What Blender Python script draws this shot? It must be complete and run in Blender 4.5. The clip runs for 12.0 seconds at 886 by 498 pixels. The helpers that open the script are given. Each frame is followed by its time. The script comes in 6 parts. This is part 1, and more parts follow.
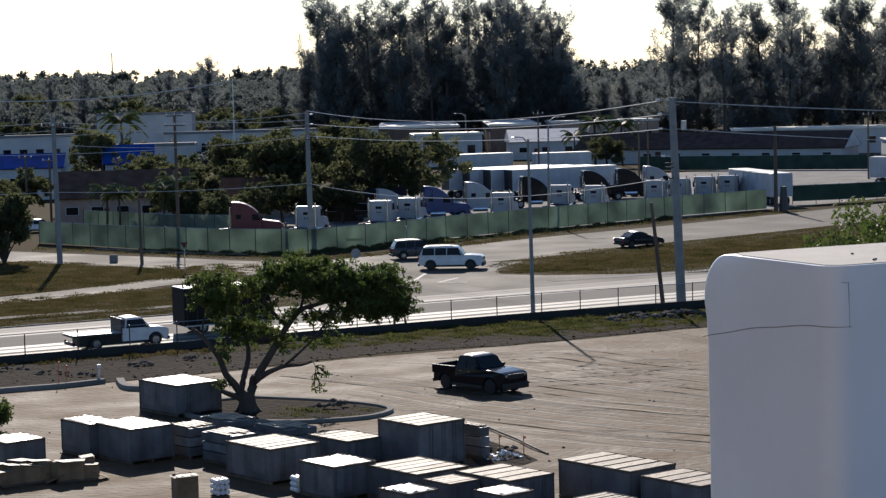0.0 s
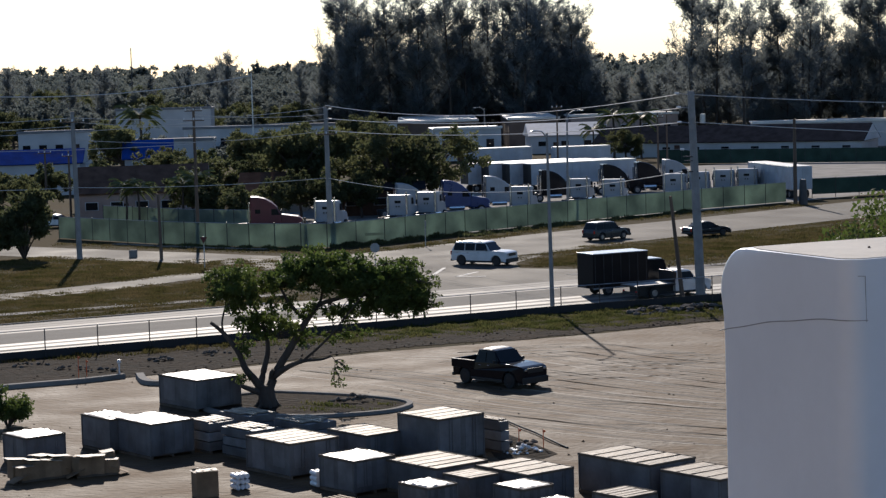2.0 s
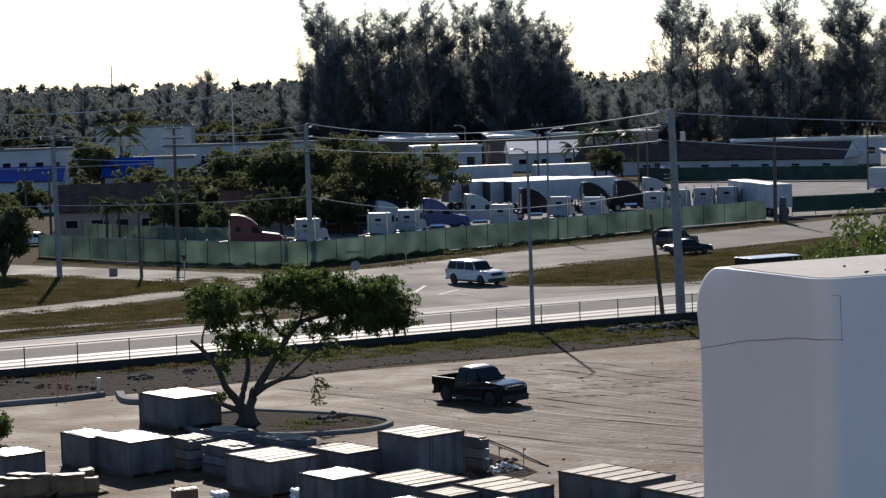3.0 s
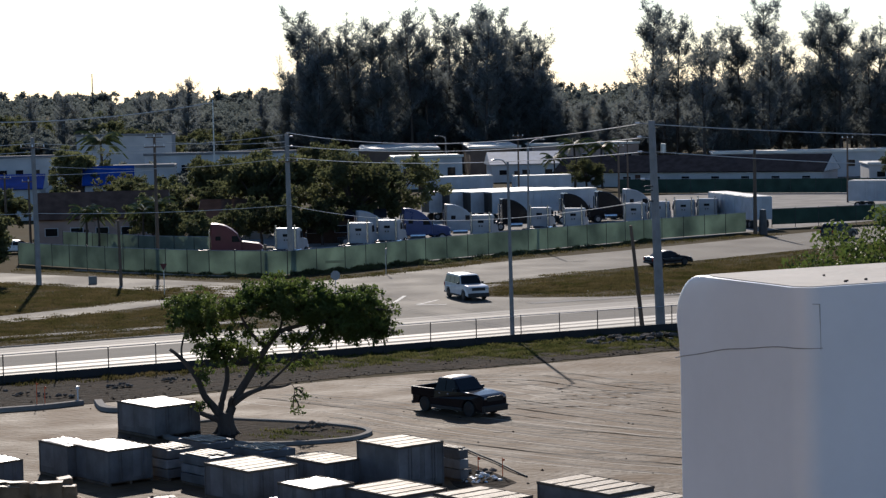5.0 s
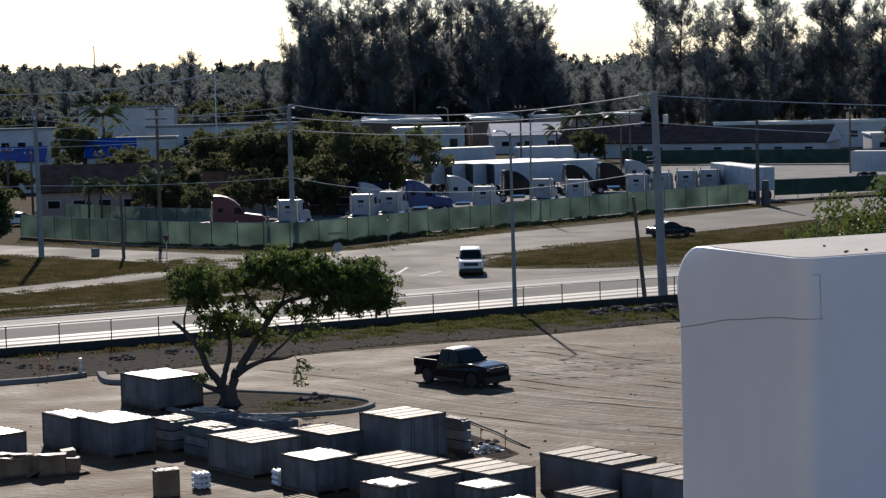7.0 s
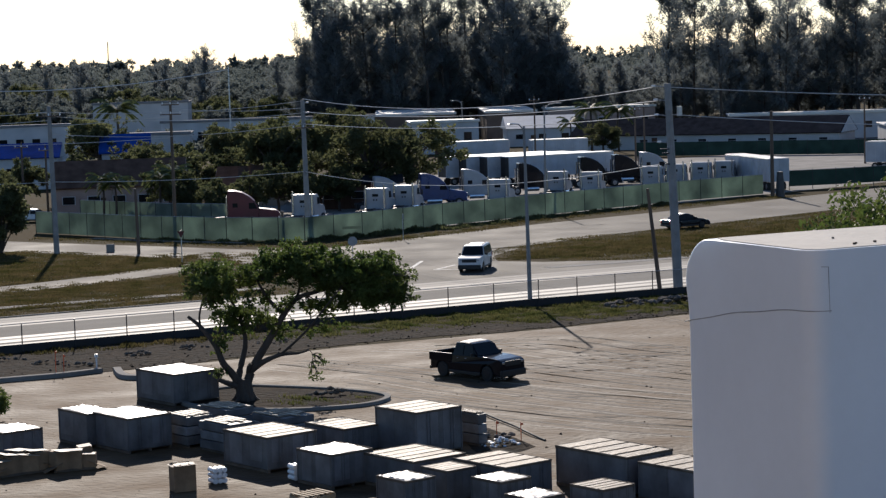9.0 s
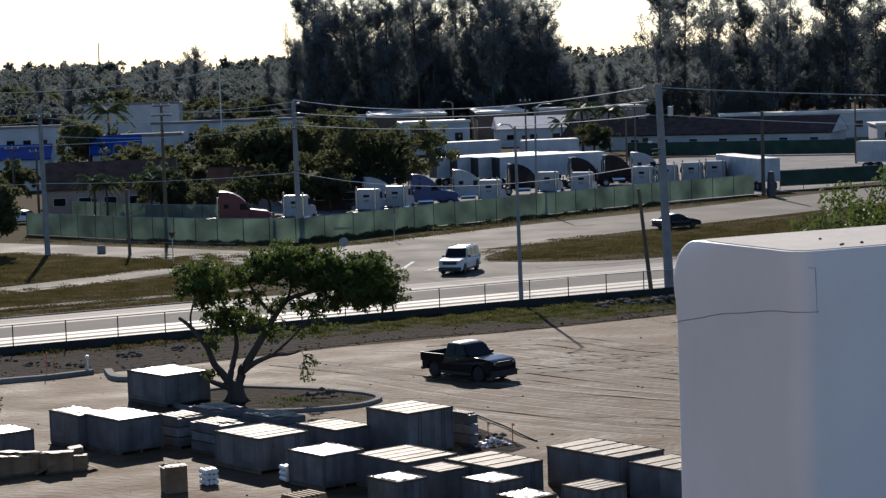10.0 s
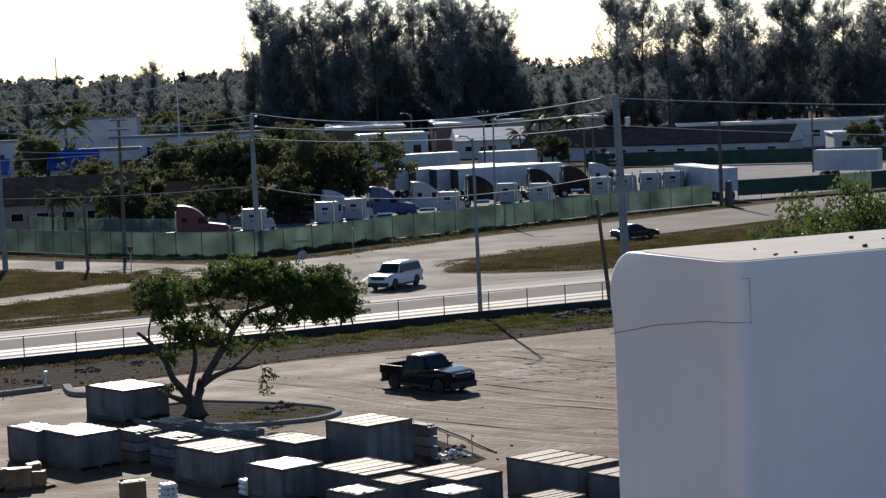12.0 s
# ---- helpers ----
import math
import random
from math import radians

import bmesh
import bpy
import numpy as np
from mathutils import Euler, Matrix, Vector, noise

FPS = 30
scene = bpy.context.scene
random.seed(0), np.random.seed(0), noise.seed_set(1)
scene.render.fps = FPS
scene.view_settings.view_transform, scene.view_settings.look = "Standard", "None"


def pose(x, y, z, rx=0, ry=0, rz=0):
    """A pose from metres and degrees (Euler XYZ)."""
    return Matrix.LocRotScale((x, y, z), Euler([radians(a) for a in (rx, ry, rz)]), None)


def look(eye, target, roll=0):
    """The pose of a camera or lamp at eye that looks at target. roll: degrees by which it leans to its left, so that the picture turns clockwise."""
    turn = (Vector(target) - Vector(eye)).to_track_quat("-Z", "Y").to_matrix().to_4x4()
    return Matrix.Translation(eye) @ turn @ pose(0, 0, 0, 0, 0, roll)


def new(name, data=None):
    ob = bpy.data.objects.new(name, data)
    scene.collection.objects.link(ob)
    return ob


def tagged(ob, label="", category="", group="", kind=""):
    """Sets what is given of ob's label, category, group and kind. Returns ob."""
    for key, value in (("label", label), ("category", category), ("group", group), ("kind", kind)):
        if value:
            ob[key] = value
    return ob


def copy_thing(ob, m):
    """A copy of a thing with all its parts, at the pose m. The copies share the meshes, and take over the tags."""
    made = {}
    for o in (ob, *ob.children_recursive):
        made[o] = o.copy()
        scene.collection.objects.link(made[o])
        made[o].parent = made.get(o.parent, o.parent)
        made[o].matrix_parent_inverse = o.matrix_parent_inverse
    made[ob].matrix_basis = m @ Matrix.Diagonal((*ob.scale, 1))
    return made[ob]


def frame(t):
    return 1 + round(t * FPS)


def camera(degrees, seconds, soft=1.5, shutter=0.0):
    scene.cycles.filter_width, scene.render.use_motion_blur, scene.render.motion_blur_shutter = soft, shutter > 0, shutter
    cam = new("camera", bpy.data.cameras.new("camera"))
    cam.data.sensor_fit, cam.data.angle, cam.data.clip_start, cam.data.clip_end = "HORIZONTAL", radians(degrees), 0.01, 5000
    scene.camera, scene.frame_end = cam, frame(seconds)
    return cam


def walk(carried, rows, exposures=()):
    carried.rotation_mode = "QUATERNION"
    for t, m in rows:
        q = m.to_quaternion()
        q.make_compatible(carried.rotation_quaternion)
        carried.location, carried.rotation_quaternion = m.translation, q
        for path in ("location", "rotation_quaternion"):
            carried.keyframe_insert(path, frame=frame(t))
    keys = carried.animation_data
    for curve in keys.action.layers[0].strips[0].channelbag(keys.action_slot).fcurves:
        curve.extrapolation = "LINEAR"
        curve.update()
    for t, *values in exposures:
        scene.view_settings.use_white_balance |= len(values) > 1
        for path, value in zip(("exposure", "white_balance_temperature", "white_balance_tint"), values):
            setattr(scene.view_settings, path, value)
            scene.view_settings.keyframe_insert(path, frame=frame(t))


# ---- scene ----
cam = camera(22.18, 12.0, soft=1.35)

# seconds, eye x, y, z, yaw to the left, pitch, roll
PATH = [
    (0, -0.081, 0, 17.999, 0.066, -4.62, -1.468),
    (0.5, -0.077, 0, 18.004, 1.106, -4.415, -1.813),
    (1, -0.076, 0, 18, 0.818, -4.265, -1.666),
    (1.5, -0.072, 0, 18.002, 0.712, -4.73, -1.704),
    (2, -0.069, 0, 18.001, 0.56, -4.756, -1.686),
    (2.5, -0.06, 0, 18.007, 0.382, -4.423, -1.72),
    (3, -0.051, 0, 18.005, 0.056, -4.317, -1.642),
    (3.2, -0.049, 0, 18.003, 0.182, -4.406, -1.548),
    (4.8, -0.052, 0, 17.992, -0.611, -4.29, -1.263),
    (5, -0.052, 0, 17.992, -0.457, -4.067, -1.277),
    (5.5, -0.045, 0, 17.989, -0.805, -4.372, -1.149),
    (6, -0.044, 0, 17.993, -0.524, -4.136, -1.178),
    (6.5, -0.035, 0, 17.989, -1.417, -4.487, -1.149),
    (7, -0.043, 0, 17.991, -0.375, -4.787, -1.395),
    (9, -0.018, 0, 17.995, 0.011, -4.944, -1.83),
    (9.5, -0.006, 0, 17.998, -0.368, -4.788, -2.011),
    (10, -0.003, 0, 17.999, -0.209, -4.936, -1.932),
    (10.5, -0, 0, 18, 0, -4.773, -1.9),
    (11, 0.014, 0, 17.999, -0.162, -4.623, -1.729),
    (11.5, 0.048, 0, 18.003, -0.694, -4.21, -1.982),
    (12, 0.089, 0, 18, -1.239, -4.67, -2.331),
]


def aim(x, y, z, yaw, pitch, roll):
    a, b = radians(yaw), radians(pitch)
    way = Vector((-math.sin(a) * math.cos(b), math.cos(a) * math.cos(b), math.sin(b)))
    return look((x, y, z), Vector((x, y, z)) + way, roll)


walk(cam, [(r[0], aim(*r[1:])) for r in PATH], [(t, e + 0.21, 5650, 12) for t, e in ((0, 0.13), (0.5, 0.17), (1, 0.09), (1.5, 0.04), (2.5, 0.07), (3, 0.10), (5, 0.08), (5.5, 0.05), (7, 0.04), (9, 0.09), (10, 0.08), (11, 0.14), (12, 0.14))])

# ---- light: low late sun ahead, slightly to the left ----
SUN_AZ, SUN_EL = radians(-6.4), radians(26.6)
world = bpy.data.worlds.new("sky")
scene.world = world
world.use_nodes = True
wn = world.node_tree
sky = wn.nodes.new("ShaderNodeTexSky")
sky.sky_type = "NISHITA"
sky.sun_disc = False
sky.sun_elevation, sky.sun_rotation = SUN_EL, SUN_AZ
sky.air_density, sky.dust_density, sky.ozone_density = 1.0, 0.2, 3.0
haze = wn.nodes.new("ShaderNodeHueSaturation")
haze.inputs["Saturation"].default_value = 1.0
wn.links.new(sky.outputs[0], haze.inputs["Color"])
wn.links.new(haze.outputs[0], wn.nodes["Background"].inputs[0])
wn.nodes["Background"].inputs[1].default_value = 0.085
sun = new("sun", bpy.data.lights.new("sun", "SUN"))
sun.data.energy, sun.data.angle, sun.data.color = 5.0, radians(0.5), (1.0, 0.83, 0.62)
sun_dir = Vector((math.sin(SUN_AZ) * math.cos(SUN_EL), math.cos(SUN_AZ) * math.cos(SUN_EL), math.sin(SUN_EL)))
sun.matrix_basis = look(sun_dir * 200, (0, 0, 0))


# ---- materials ----
def mat(name, col, rough=0.7, metal=0.0, var=0.25, scale=1.5, bump=0.15, bscale=30.0, col2=None, spec=0.5, leafy=0.0, stretch=(1, 1, 1), shade=0.12, rvar=0.1):
    m = bpy.data.materials.new(name)
    m.use_nodes = True
    nt = m.node_tree
    n, l = nt.nodes, nt.links
    bsdf = n["Principled BSDF"]
    tc = n.new("ShaderNodeTexCoord")
    mp = n.new("ShaderNodeMapping")
    mp.inputs["Scale"].default_value = stretch
    l.new(tc.outputs["Object"], mp.inputs[0])
    big = n.new("ShaderNodeTexNoise")
    big.inputs["Scale"].default_value, big.inputs["Detail"].default_value = scale, 5
    l.new(mp.outputs[0], big.inputs["Vector"])
    fine = n.new("ShaderNodeTexNoise")
    fine.inputs["Scale"].default_value, fine.inputs["Detail"].default_value = bscale, 3
    l.new(mp.outputs[0], fine.inputs["Vector"])
    ramp = n.new("ShaderNodeValToRGB")
    ramp.color_ramp.elements[0].position, ramp.color_ramp.elements[1].position = 0.32, 0.68
    c2 = col2 or [min(1, c * (1 + var)) for c in col]
    c1 = [c * (1 - var) for c in col] if not col2 else col
    ramp.color_ramp.elements[0].color = (*c1, 1)
    ramp.color_ramp.elements[1].color = (*c2, 1)
    l.new(big.outputs[0], ramp.inputs[0])
    hsv = n.new("ShaderNodeHueSaturation")
    info = n.new("ShaderNodeObjectInfo")
    add = n.new("ShaderNodeMath")
    add.operation = "MULTIPLY_ADD"
    add.inputs[1].default_value, add.inputs[2].default_value = shade, 1 - shade * 0.5
    l.new(info.outputs["Random"], add.inputs[0])
    mul = n.new("ShaderNodeMath")
    mul.operation = "MULTIPLY_ADD"
    mul.inputs[1].default_value, mul.inputs[2].default_value = var * 0.8, -var * 0.4
    l.new(fine.outputs[0], mul.inputs[0])
    tot = n.new("ShaderNodeMath")
    l.new(add.outputs[0], tot.inputs[0])
    l.new(mul.outputs[0], tot.inputs[1])
    l.new(tot.outputs[0], hsv.inputs["Value"])
    l.new(ramp.outputs[0], hsv.inputs["Color"])
    l.new(hsv.outputs[0], bsdf.inputs["Base Color"])
    rr = n.new("ShaderNodeMath")
    rr.operation = "MULTIPLY_ADD"
    rr.use_clamp = True
    rr.inputs[1].default_value, rr.inputs[2].default_value = rvar * 2, rough - rvar
    l.new(big.outputs[0], rr.inputs[0])
    l.new(rr.outputs[0], bsdf.inputs["Roughness"])
    bsdf.inputs["Metallic"].default_value = metal
    bsdf.inputs["Specular IOR Level"].default_value = spec
    if bump:
        bp = n.new("ShaderNodeBump")
        bp.inputs["Strength"].default_value, bp.inputs["Distance"].default_value = bump, 0.05
        l.new(fine.outputs[0], bp.inputs["Height"])
        l.new(bp.outputs[0], bsdf.inputs["Normal"])
    if leafy:
        tr = n.new("ShaderNodeBsdfTranslucent")
        l.new(hsv.outputs[0], tr.inputs[0])
        mix = n.new("ShaderNodeMixShader")
        mix.inputs[0].default_value = leafy
        l.new(bsdf.outputs[0], mix.inputs[1])
        l.new(tr.outputs[0], mix.inputs[2])
        l.new(mix.outputs[0], n["Material Output"].inputs[0])
    return m


def lane_mat(name):
    """Asphalt with polished, pale wheel tracks that run along local x."""
    m = mat(name, (0.052, 0.047, 0.041), 0.5, 0, 0.25, 0.5, 0.35, 8.0, spec=0.5, stretch=(0.15, 1, 1))
    nt = m.node_tree
    n, l = nt.nodes, nt.links
    bsdf = n["Principled BSDF"]
    tc = n.new("ShaderNodeTexCoord")
    sep = n.new("ShaderNodeSeparateXYZ")
    l.new(tc.outputs["Object"], sep.inputs[0])
    div = n.new("ShaderNodeMath")
    div.operation = "DIVIDE"
    div.inputs[1].default_value = 19.2
    l.new(sep.outputs[1], div.inputs[0])
    ramp = n.new("ShaderNodeValToRGB")
    cr = ramp.color_ramp
    cr.interpolation = "LINEAR"
    # four lanes, each with two pale wheel paths; a dull turning lane lies in the middle
    stops = [(0.0, 0.1)]
    for centre, shine in ((2.5, 0.8), (6.4, 0.9), (15.0, 0.62), (17.7, 0.4)):
        for side in (-0.95, 0.95) if centre < 9 else (-0.68, 0.68):
            c = (centre + side) / 19.2
            stops += [(c - 0.038, 0.0), (c - 0.026, shine), (c + 0.022, shine)]
            if side > 0:
                stops.append((c + 0.034, 0.0))
    cr.elements[0].position, cr.elements[0].color = stops[0][0], (stops[0][1],) * 3 + (1,)
    cr.elements[1].position, cr.elements[1].color = stops[-1][0], (stops[-1][1],) * 3 + (1,)
    for p, v in stops[1:-1]:
        e = cr.elements.new(p)
        e.color = (v, v, v, 1)
    l.new(div.outputs[0], ramp.inputs[0])
    mr = n.new("ShaderNodeMapRange")
    mr.inputs[3].default_value, mr.inputs[4].default_value = 0.92, 0.64
    l.new(ramp.outputs[0], mr.inputs[0])
    l.new(mr.outputs[0], bsdf.inputs["Roughness"])
    hsv = bsdf.inputs["Base Color"].links[0].from_node
    mixc = n.new("ShaderNodeMix")
    mixc.data_type = "RGBA"
    l.new(ramp.outputs[0], mixc.inputs[0])
    l.new(hsv.outputs[0], mixc.inputs[6])
    mixc.inputs[7].default_value = (0.13, 0.122, 0.11, 1)
    l.new(mixc.outputs[2], bsdf.inputs["Base Color"])
    return m


M = {}
M["earth"] = mat("earth", (0.036, 0.030, 0.014), 0.95, 0, 0.4, 0.08, 0.6, 2.5, col2=(0.068, 0.052, 0.028), spec=0.02)
M["grass"] = mat("grass", (0.052, 0.052, 0.016), 0.95, 0, 0.4, 0.35, 0, 4.0, col2=(0.118, 0.092, 0.044), leafy=0.5, spec=0.03)
M["lot"] = mat("lot", (0.038, 0.0232, 0.012), 0.80, 0, 0.8, 0.3, 1.0, 2.6, col2=(0.114, 0.073, 0.039), stretch=(0.75, 1.1, 1), spec=0.19, rvar=0.2)
M["lot"].node_tree.nodes["Principled BSDF"].inputs["Specular Tint"].default_value = (1.0, 0.82, 0.62, 1)
M["lot"].node_tree.nodes["Bump"].inputs["Distance"].default_value = 0.12
M["mud"] = mat("mud", (0.008, 0.0065, 0.0055), 0.95, 0, 0.6, 0.45, 1.0, 2.2, col2=(0.046, 0.036, 0.027), spec=0.03)
M["mud"].node_tree.nodes["Bump"].inputs["Distance"].default_value = 0.25
M["road"] = lane_mat("road_asphalt")
M["asphalt"] = mat("asphalt", (0.045, 0.040, 0.034), 0.82, 0, 0.4, 0.16, 0.6, 5.0, col2=(0.093, 0.083, 0.07), spec=0.14, rvar=0.2)
M["concrete"] = mat("concrete", (0.22, 0.208, 0.19), 0.9, 0, 0.25, 0.25, 0.4, 8, spec=0.06)
M["pole"] = mat("pole_concrete", (0.23, 0.225, 0.22), 0.8, 0, 0.2, 1.0, 0.15, 12)
M["pole_wood"] = mat("pole_wood", (0.12, 0.085, 0.06), 0.85, 0, 0.3, 1.5, 0.3, 14, stretch=(1, 1, 0.1))
M["metal"] = mat("galvanised", (0.45, 0.46, 0.47), 0.45, 0.9, 0.15, 2, 0.05, 30)
M["dark_metal"] = mat("dark_metal", (0.05, 0.05, 0.055), 0.45, 0.7, 0.2, 2, 0.05, 30)
M["wire"] = mat("wire", (0.58, 0.56, 0.52), 0.4, 0.3, 0.1, 1, 0, 10)
M["silt"] = mat("silt_cloth", (0.018, 0.018, 0.02), 0.75, 0, 0.3, 0.7, 0.4, 6)
M["mesh_green"] = mat("mesh_green", (0.25, 0.30, 0.25), 0.9, 0, 0.3, 0.35, 0.3, 9, leafy=0.62, spec=0.15)
M["mesh_dark"] = mat("mesh_dark_green", (0.045, 0.075, 0.06), 0.9, 0, 0.25, 0.5, 0.2, 9, leafy=0.3, spec=0.15)
M["wrap"] = mat("grey_wrap", (0.105, 0.103, 0.104), 0.55, 0, 0.3, 1.0, 0.3, 5, spec=0.3)
M["wrap2"] = mat("pale_wrap", (0.155, 0.158, 0.165), 0.4, 0, 0.3, 1.6, 0.3, 8, spec=0.4)
M["lid"] = mat("crate_lid", (0.165, 0.125, 0.085), 0.55, 0, 0.4, 1.2, 0.8, 5, col2=(0.34, 0.28, 0.205), stretch=(0.4, 2.5, 1), shade=0.35, spec=0.14, rvar=0.2)
M["card"] = mat("cardboard", (0.20, 0.135, 0.08), 0.75, 0, 0.25, 1.5, 0.2, 12, spec=0.2)
M["raw_wood"] = mat("raw_wood", (0.34, 0.25, 0.15), 0.75, 0, 0.25, 2, 0.3, 15, spec=0.2)
M["pallet"] = mat("pallet_wood", (0.09, 0.068, 0.048), 0.85, 0, 0.3, 2, 0.3, 15)
M["dark_band"] = mat("strap", (0.06, 0.06, 0.065), 0.5, 0, 0.2, 2, 0.05, 20)
M["bark"] = mat("bark", (0.055, 0.043, 0.034), 0.9, 0, 0.35, 2.5, 0.7, 12, stretch=(1, 1, 0.35))
M["leaf"] = mat("leaf", (0.055, 0.088, 0.018), 0.55, 0, 0.35, 0.6, 0, 6, col2=(0.10, 0.125, 0.032), leafy=0.55, spec=0.3)
M["leaf_dark"] = mat("leaf_dark", (0.060, 0.072, 0.034), 0.7, 0, 0.35, 0.25, 0, 4, col2=(0.118, 0.122, 0.052), leafy=0.6, shade=0.4, spec=0.3)
# Grove and distant leaves are lightened and blued: haze put into the base colour.
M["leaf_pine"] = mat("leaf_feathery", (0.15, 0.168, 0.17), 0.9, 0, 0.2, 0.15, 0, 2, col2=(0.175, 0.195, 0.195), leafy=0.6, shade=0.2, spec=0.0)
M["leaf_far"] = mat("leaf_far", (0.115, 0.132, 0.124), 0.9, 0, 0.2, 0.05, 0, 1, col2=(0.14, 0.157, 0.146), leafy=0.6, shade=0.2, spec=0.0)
M["palm"] = mat("palm_frond", (0.11, 0.13, 0.035), 0.45, 0, 0.3, 0.8, 0, 5, col2=(0.12, 0.14, 0.045), leafy=0.5)
M["plaster"] = mat("white_plaster", (0.67, 0.69, 0.73), 0.36, 0, 0.06, 1.3, 0.025, 18, rvar=0.06, shade=0, spec=0.5)
M["dusty_top"] = mat("dusty_top", (0.46, 0.43, 0.38), 0.85, 0, 0.12, 3.0, 0.15, 25, spec=0.15)
M["speck"] = mat("grit", (0.05, 0.04, 0.03), 0.9, 0, 0.3, 20, 0.3, 60)
M["seam"] = mat("seam", (0.25, 0.25, 0.25), 0.8, 0, 0.2, 20, 0.1, 60)
M["tyre"] = mat("tyre", (0.02, 0.02, 0.02), 0.8, 0, 0.2, 6, 0.2, 30)
M["rim"] = mat("rim", (0.35, 0.35, 0.36), 0.3, 0.9, 0.15, 6, 0, 30)
M["glass"] = mat("tinted_glass", (0.010, 0.012, 0.015), 0.07, 0, 0.1, 2, 0, 30, spec=0.16, rvar=0.02)
M["black_paint"] = mat("black_paint", (0.008, 0.009, 0.012), 0.14, 0, 0.1, 2, 0, 30, spec=0.2, rvar=0.03)
M["white_paint"] = mat("white_paint", (0.60, 0.60, 0.60), 0.24, 0, 0.08, 1.2, 0, 30, rvar=0.08)
M["grey_paint"] = mat("grey_paint", (0.03, 0.031, 0.034), 0.28, 0.2, 0.1, 1.2, 0, 30)
M["red_paint"] = mat("red_paint", (0.085, 0.008, 0.014), 0.4, 0, 0.15, 1.2, 0, 30)
M["blue_paint"] = mat("blue_paint", (0.025, 0.045, 0.15), 0.3, 0, 0.12, 1.2, 0, 30)
M["chrome"] = mat("chrome", (0.6, 0.6, 0.6), 0.18, 1.0, 0.1, 2, 0, 30)
M["lamp_white"] = mat("headlight", (0.7, 0.72, 0.75), 0.1, 0.2, 0.05, 2, 0, 30)
M["lamp_red"] = mat("tail_light", (0.35, 0.015, 0.01), 0.2, 0, 0.1, 2, 0, 30)
M["black_trim"] = mat("black_trim", (0.012, 0.012, 0.013), 0.55, 0, 0.2, 4, 0.05, 30)
M["box_black"] = mat("box_black", (0.012, 0.009, 0.008), 0.7, 0, 0.3, 1.0, 0.1, 8, spec=0.2)
M["trailer"] = mat("trailer_skin", (0.38, 0.40, 0.43), 0.55, 0, 0.15, 0.6, 0.05, 8, spec=0.25)
M["wall_white"] = mat("wall_white", (0.45, 0.455, 0.46), 0.85, 0, 0.12, 0.3, 0.1, 6, spec=0.2)
M["wall_pink"] = mat("wall_pink", (0.36, 0.27, 0.23), 0.9, 0, 0.12, 0.4, 0.1, 6, spec=0.2)
M["bounce_tan"] = mat("bounce_tan", (0.60, 0.45, 0.28), 0.85, 0, 0.15, 0.4, 0.2, 7, spec=0.2)
M["bounce_cut_dark"] = mat("bounce_cut_dark", (0.09, 0.088, 0.085), 0.9, 0, 0.25, 0.5, 0.3, 9, spec=0.1)
M["wall_brown"] = mat("wall_brown", (0.13, 0.095, 0.075), 0.9, 0, 0.2, 0.4, 0.1, 6, spec=0.1)
M["wall_tan"] = mat("wall_tan", (0.33, 0.27, 0.21), 0.9, 0, 0.12, 0.4, 0.1, 6, spec=0.2)
M["roof_dark"] = mat("roof_shingle", (0.028, 0.028, 0.032), 0.95, 0, 0.25, 0.8, 0.4, 6, spec=0.0)
M["roof_pale"] = mat("roof_pale", (0.55, 0.53, 0.48), 0.45, 0, 0.15, 0.3, 0.15, 5)
M["roof_grey"] = mat("roof_grey", (0.20, 0.20, 0.205), 0.9, 0, 0.2, 0.5, 0.2, 6, spec=0.05)
M["roof_brown"] = mat("roof_brown", (0.10, 0.062, 0.046), 0.95, 0, 0.25, 0.8, 0.4, 6, spec=0.0)
M["tarp"] = mat("blue_tarp", (0.018, 0.055, 0.24), 0.9, 0, 0.25, 0.5, 0.5, 3, spec=0.1)
M["sign"] = mat("sign_back", (0.25, 0.26, 0.27), 0.5, 0.4, 0.1, 3, 0, 30)
M["orange"] = mat("orange_plastic", (0.65, 0.13, 0.04), 0.5, 0, 0.15, 4, 0, 30)
M["white_plastic"] = mat("white_plastic", (0.70, 0.70, 0.70), 0.35, 0, 0.1, 4, 0.2, 10)
M["dark_rim"] = mat("dark_rim", (0.04, 0.04, 0.045), 0.4, 0.8, 0.15, 6, 0, 30)
M["track"] = mat("tyre_track", (0.035, 0.027, 0.019), 0.86, 0, 0.35, 0.8, 0.9, 4, col2=(0.10, 0.078, 0.056), spec=0.25)
M["damp"] = mat("damp_stain", (0.016, 0.011, 0.008), 0.85, 0, 0.5, 1.2, 0.6, 4, col2=(0.04, 0.028, 0.019), spec=0.15)
M["track_pale"] = mat("pale_track", (0.15, 0.125, 0.095), 0.8, 0, 0.3, 0.8, 0.6, 4, col2=(0.21, 0.18, 0.14), spec=0.25)
M["paint_line"] = mat("paint_line", (0.45, 0.44, 0.41), 0.8, 0, 0.25, 2, 0.2, 12, spec=0.25)
M["truck_white"] = mat("truck_white", (0.31, 0.32, 0.34), 0.4, 0, 0.12, 0.8, 0, 30, rvar=0.08)
M["cover"] = mat("plastic_cover", (0.34, 0.32, 0.285), 0.46, 0, 0.12, 2, 0.3, 6)
M["black_paint_dusty"] = mat("dusty_black_paint", (0.02, 0.02, 0.022), 0.42, 0, 0.2, 2, 0, 30, spec=1.0, rvar=0.06)
M["grey_paint_dusty"] = mat("dusty_grey_paint", (0.04, 0.04, 0.042), 0.38, 0, 0.2, 2, 0, 30, spec=0.6, rvar=0.06)
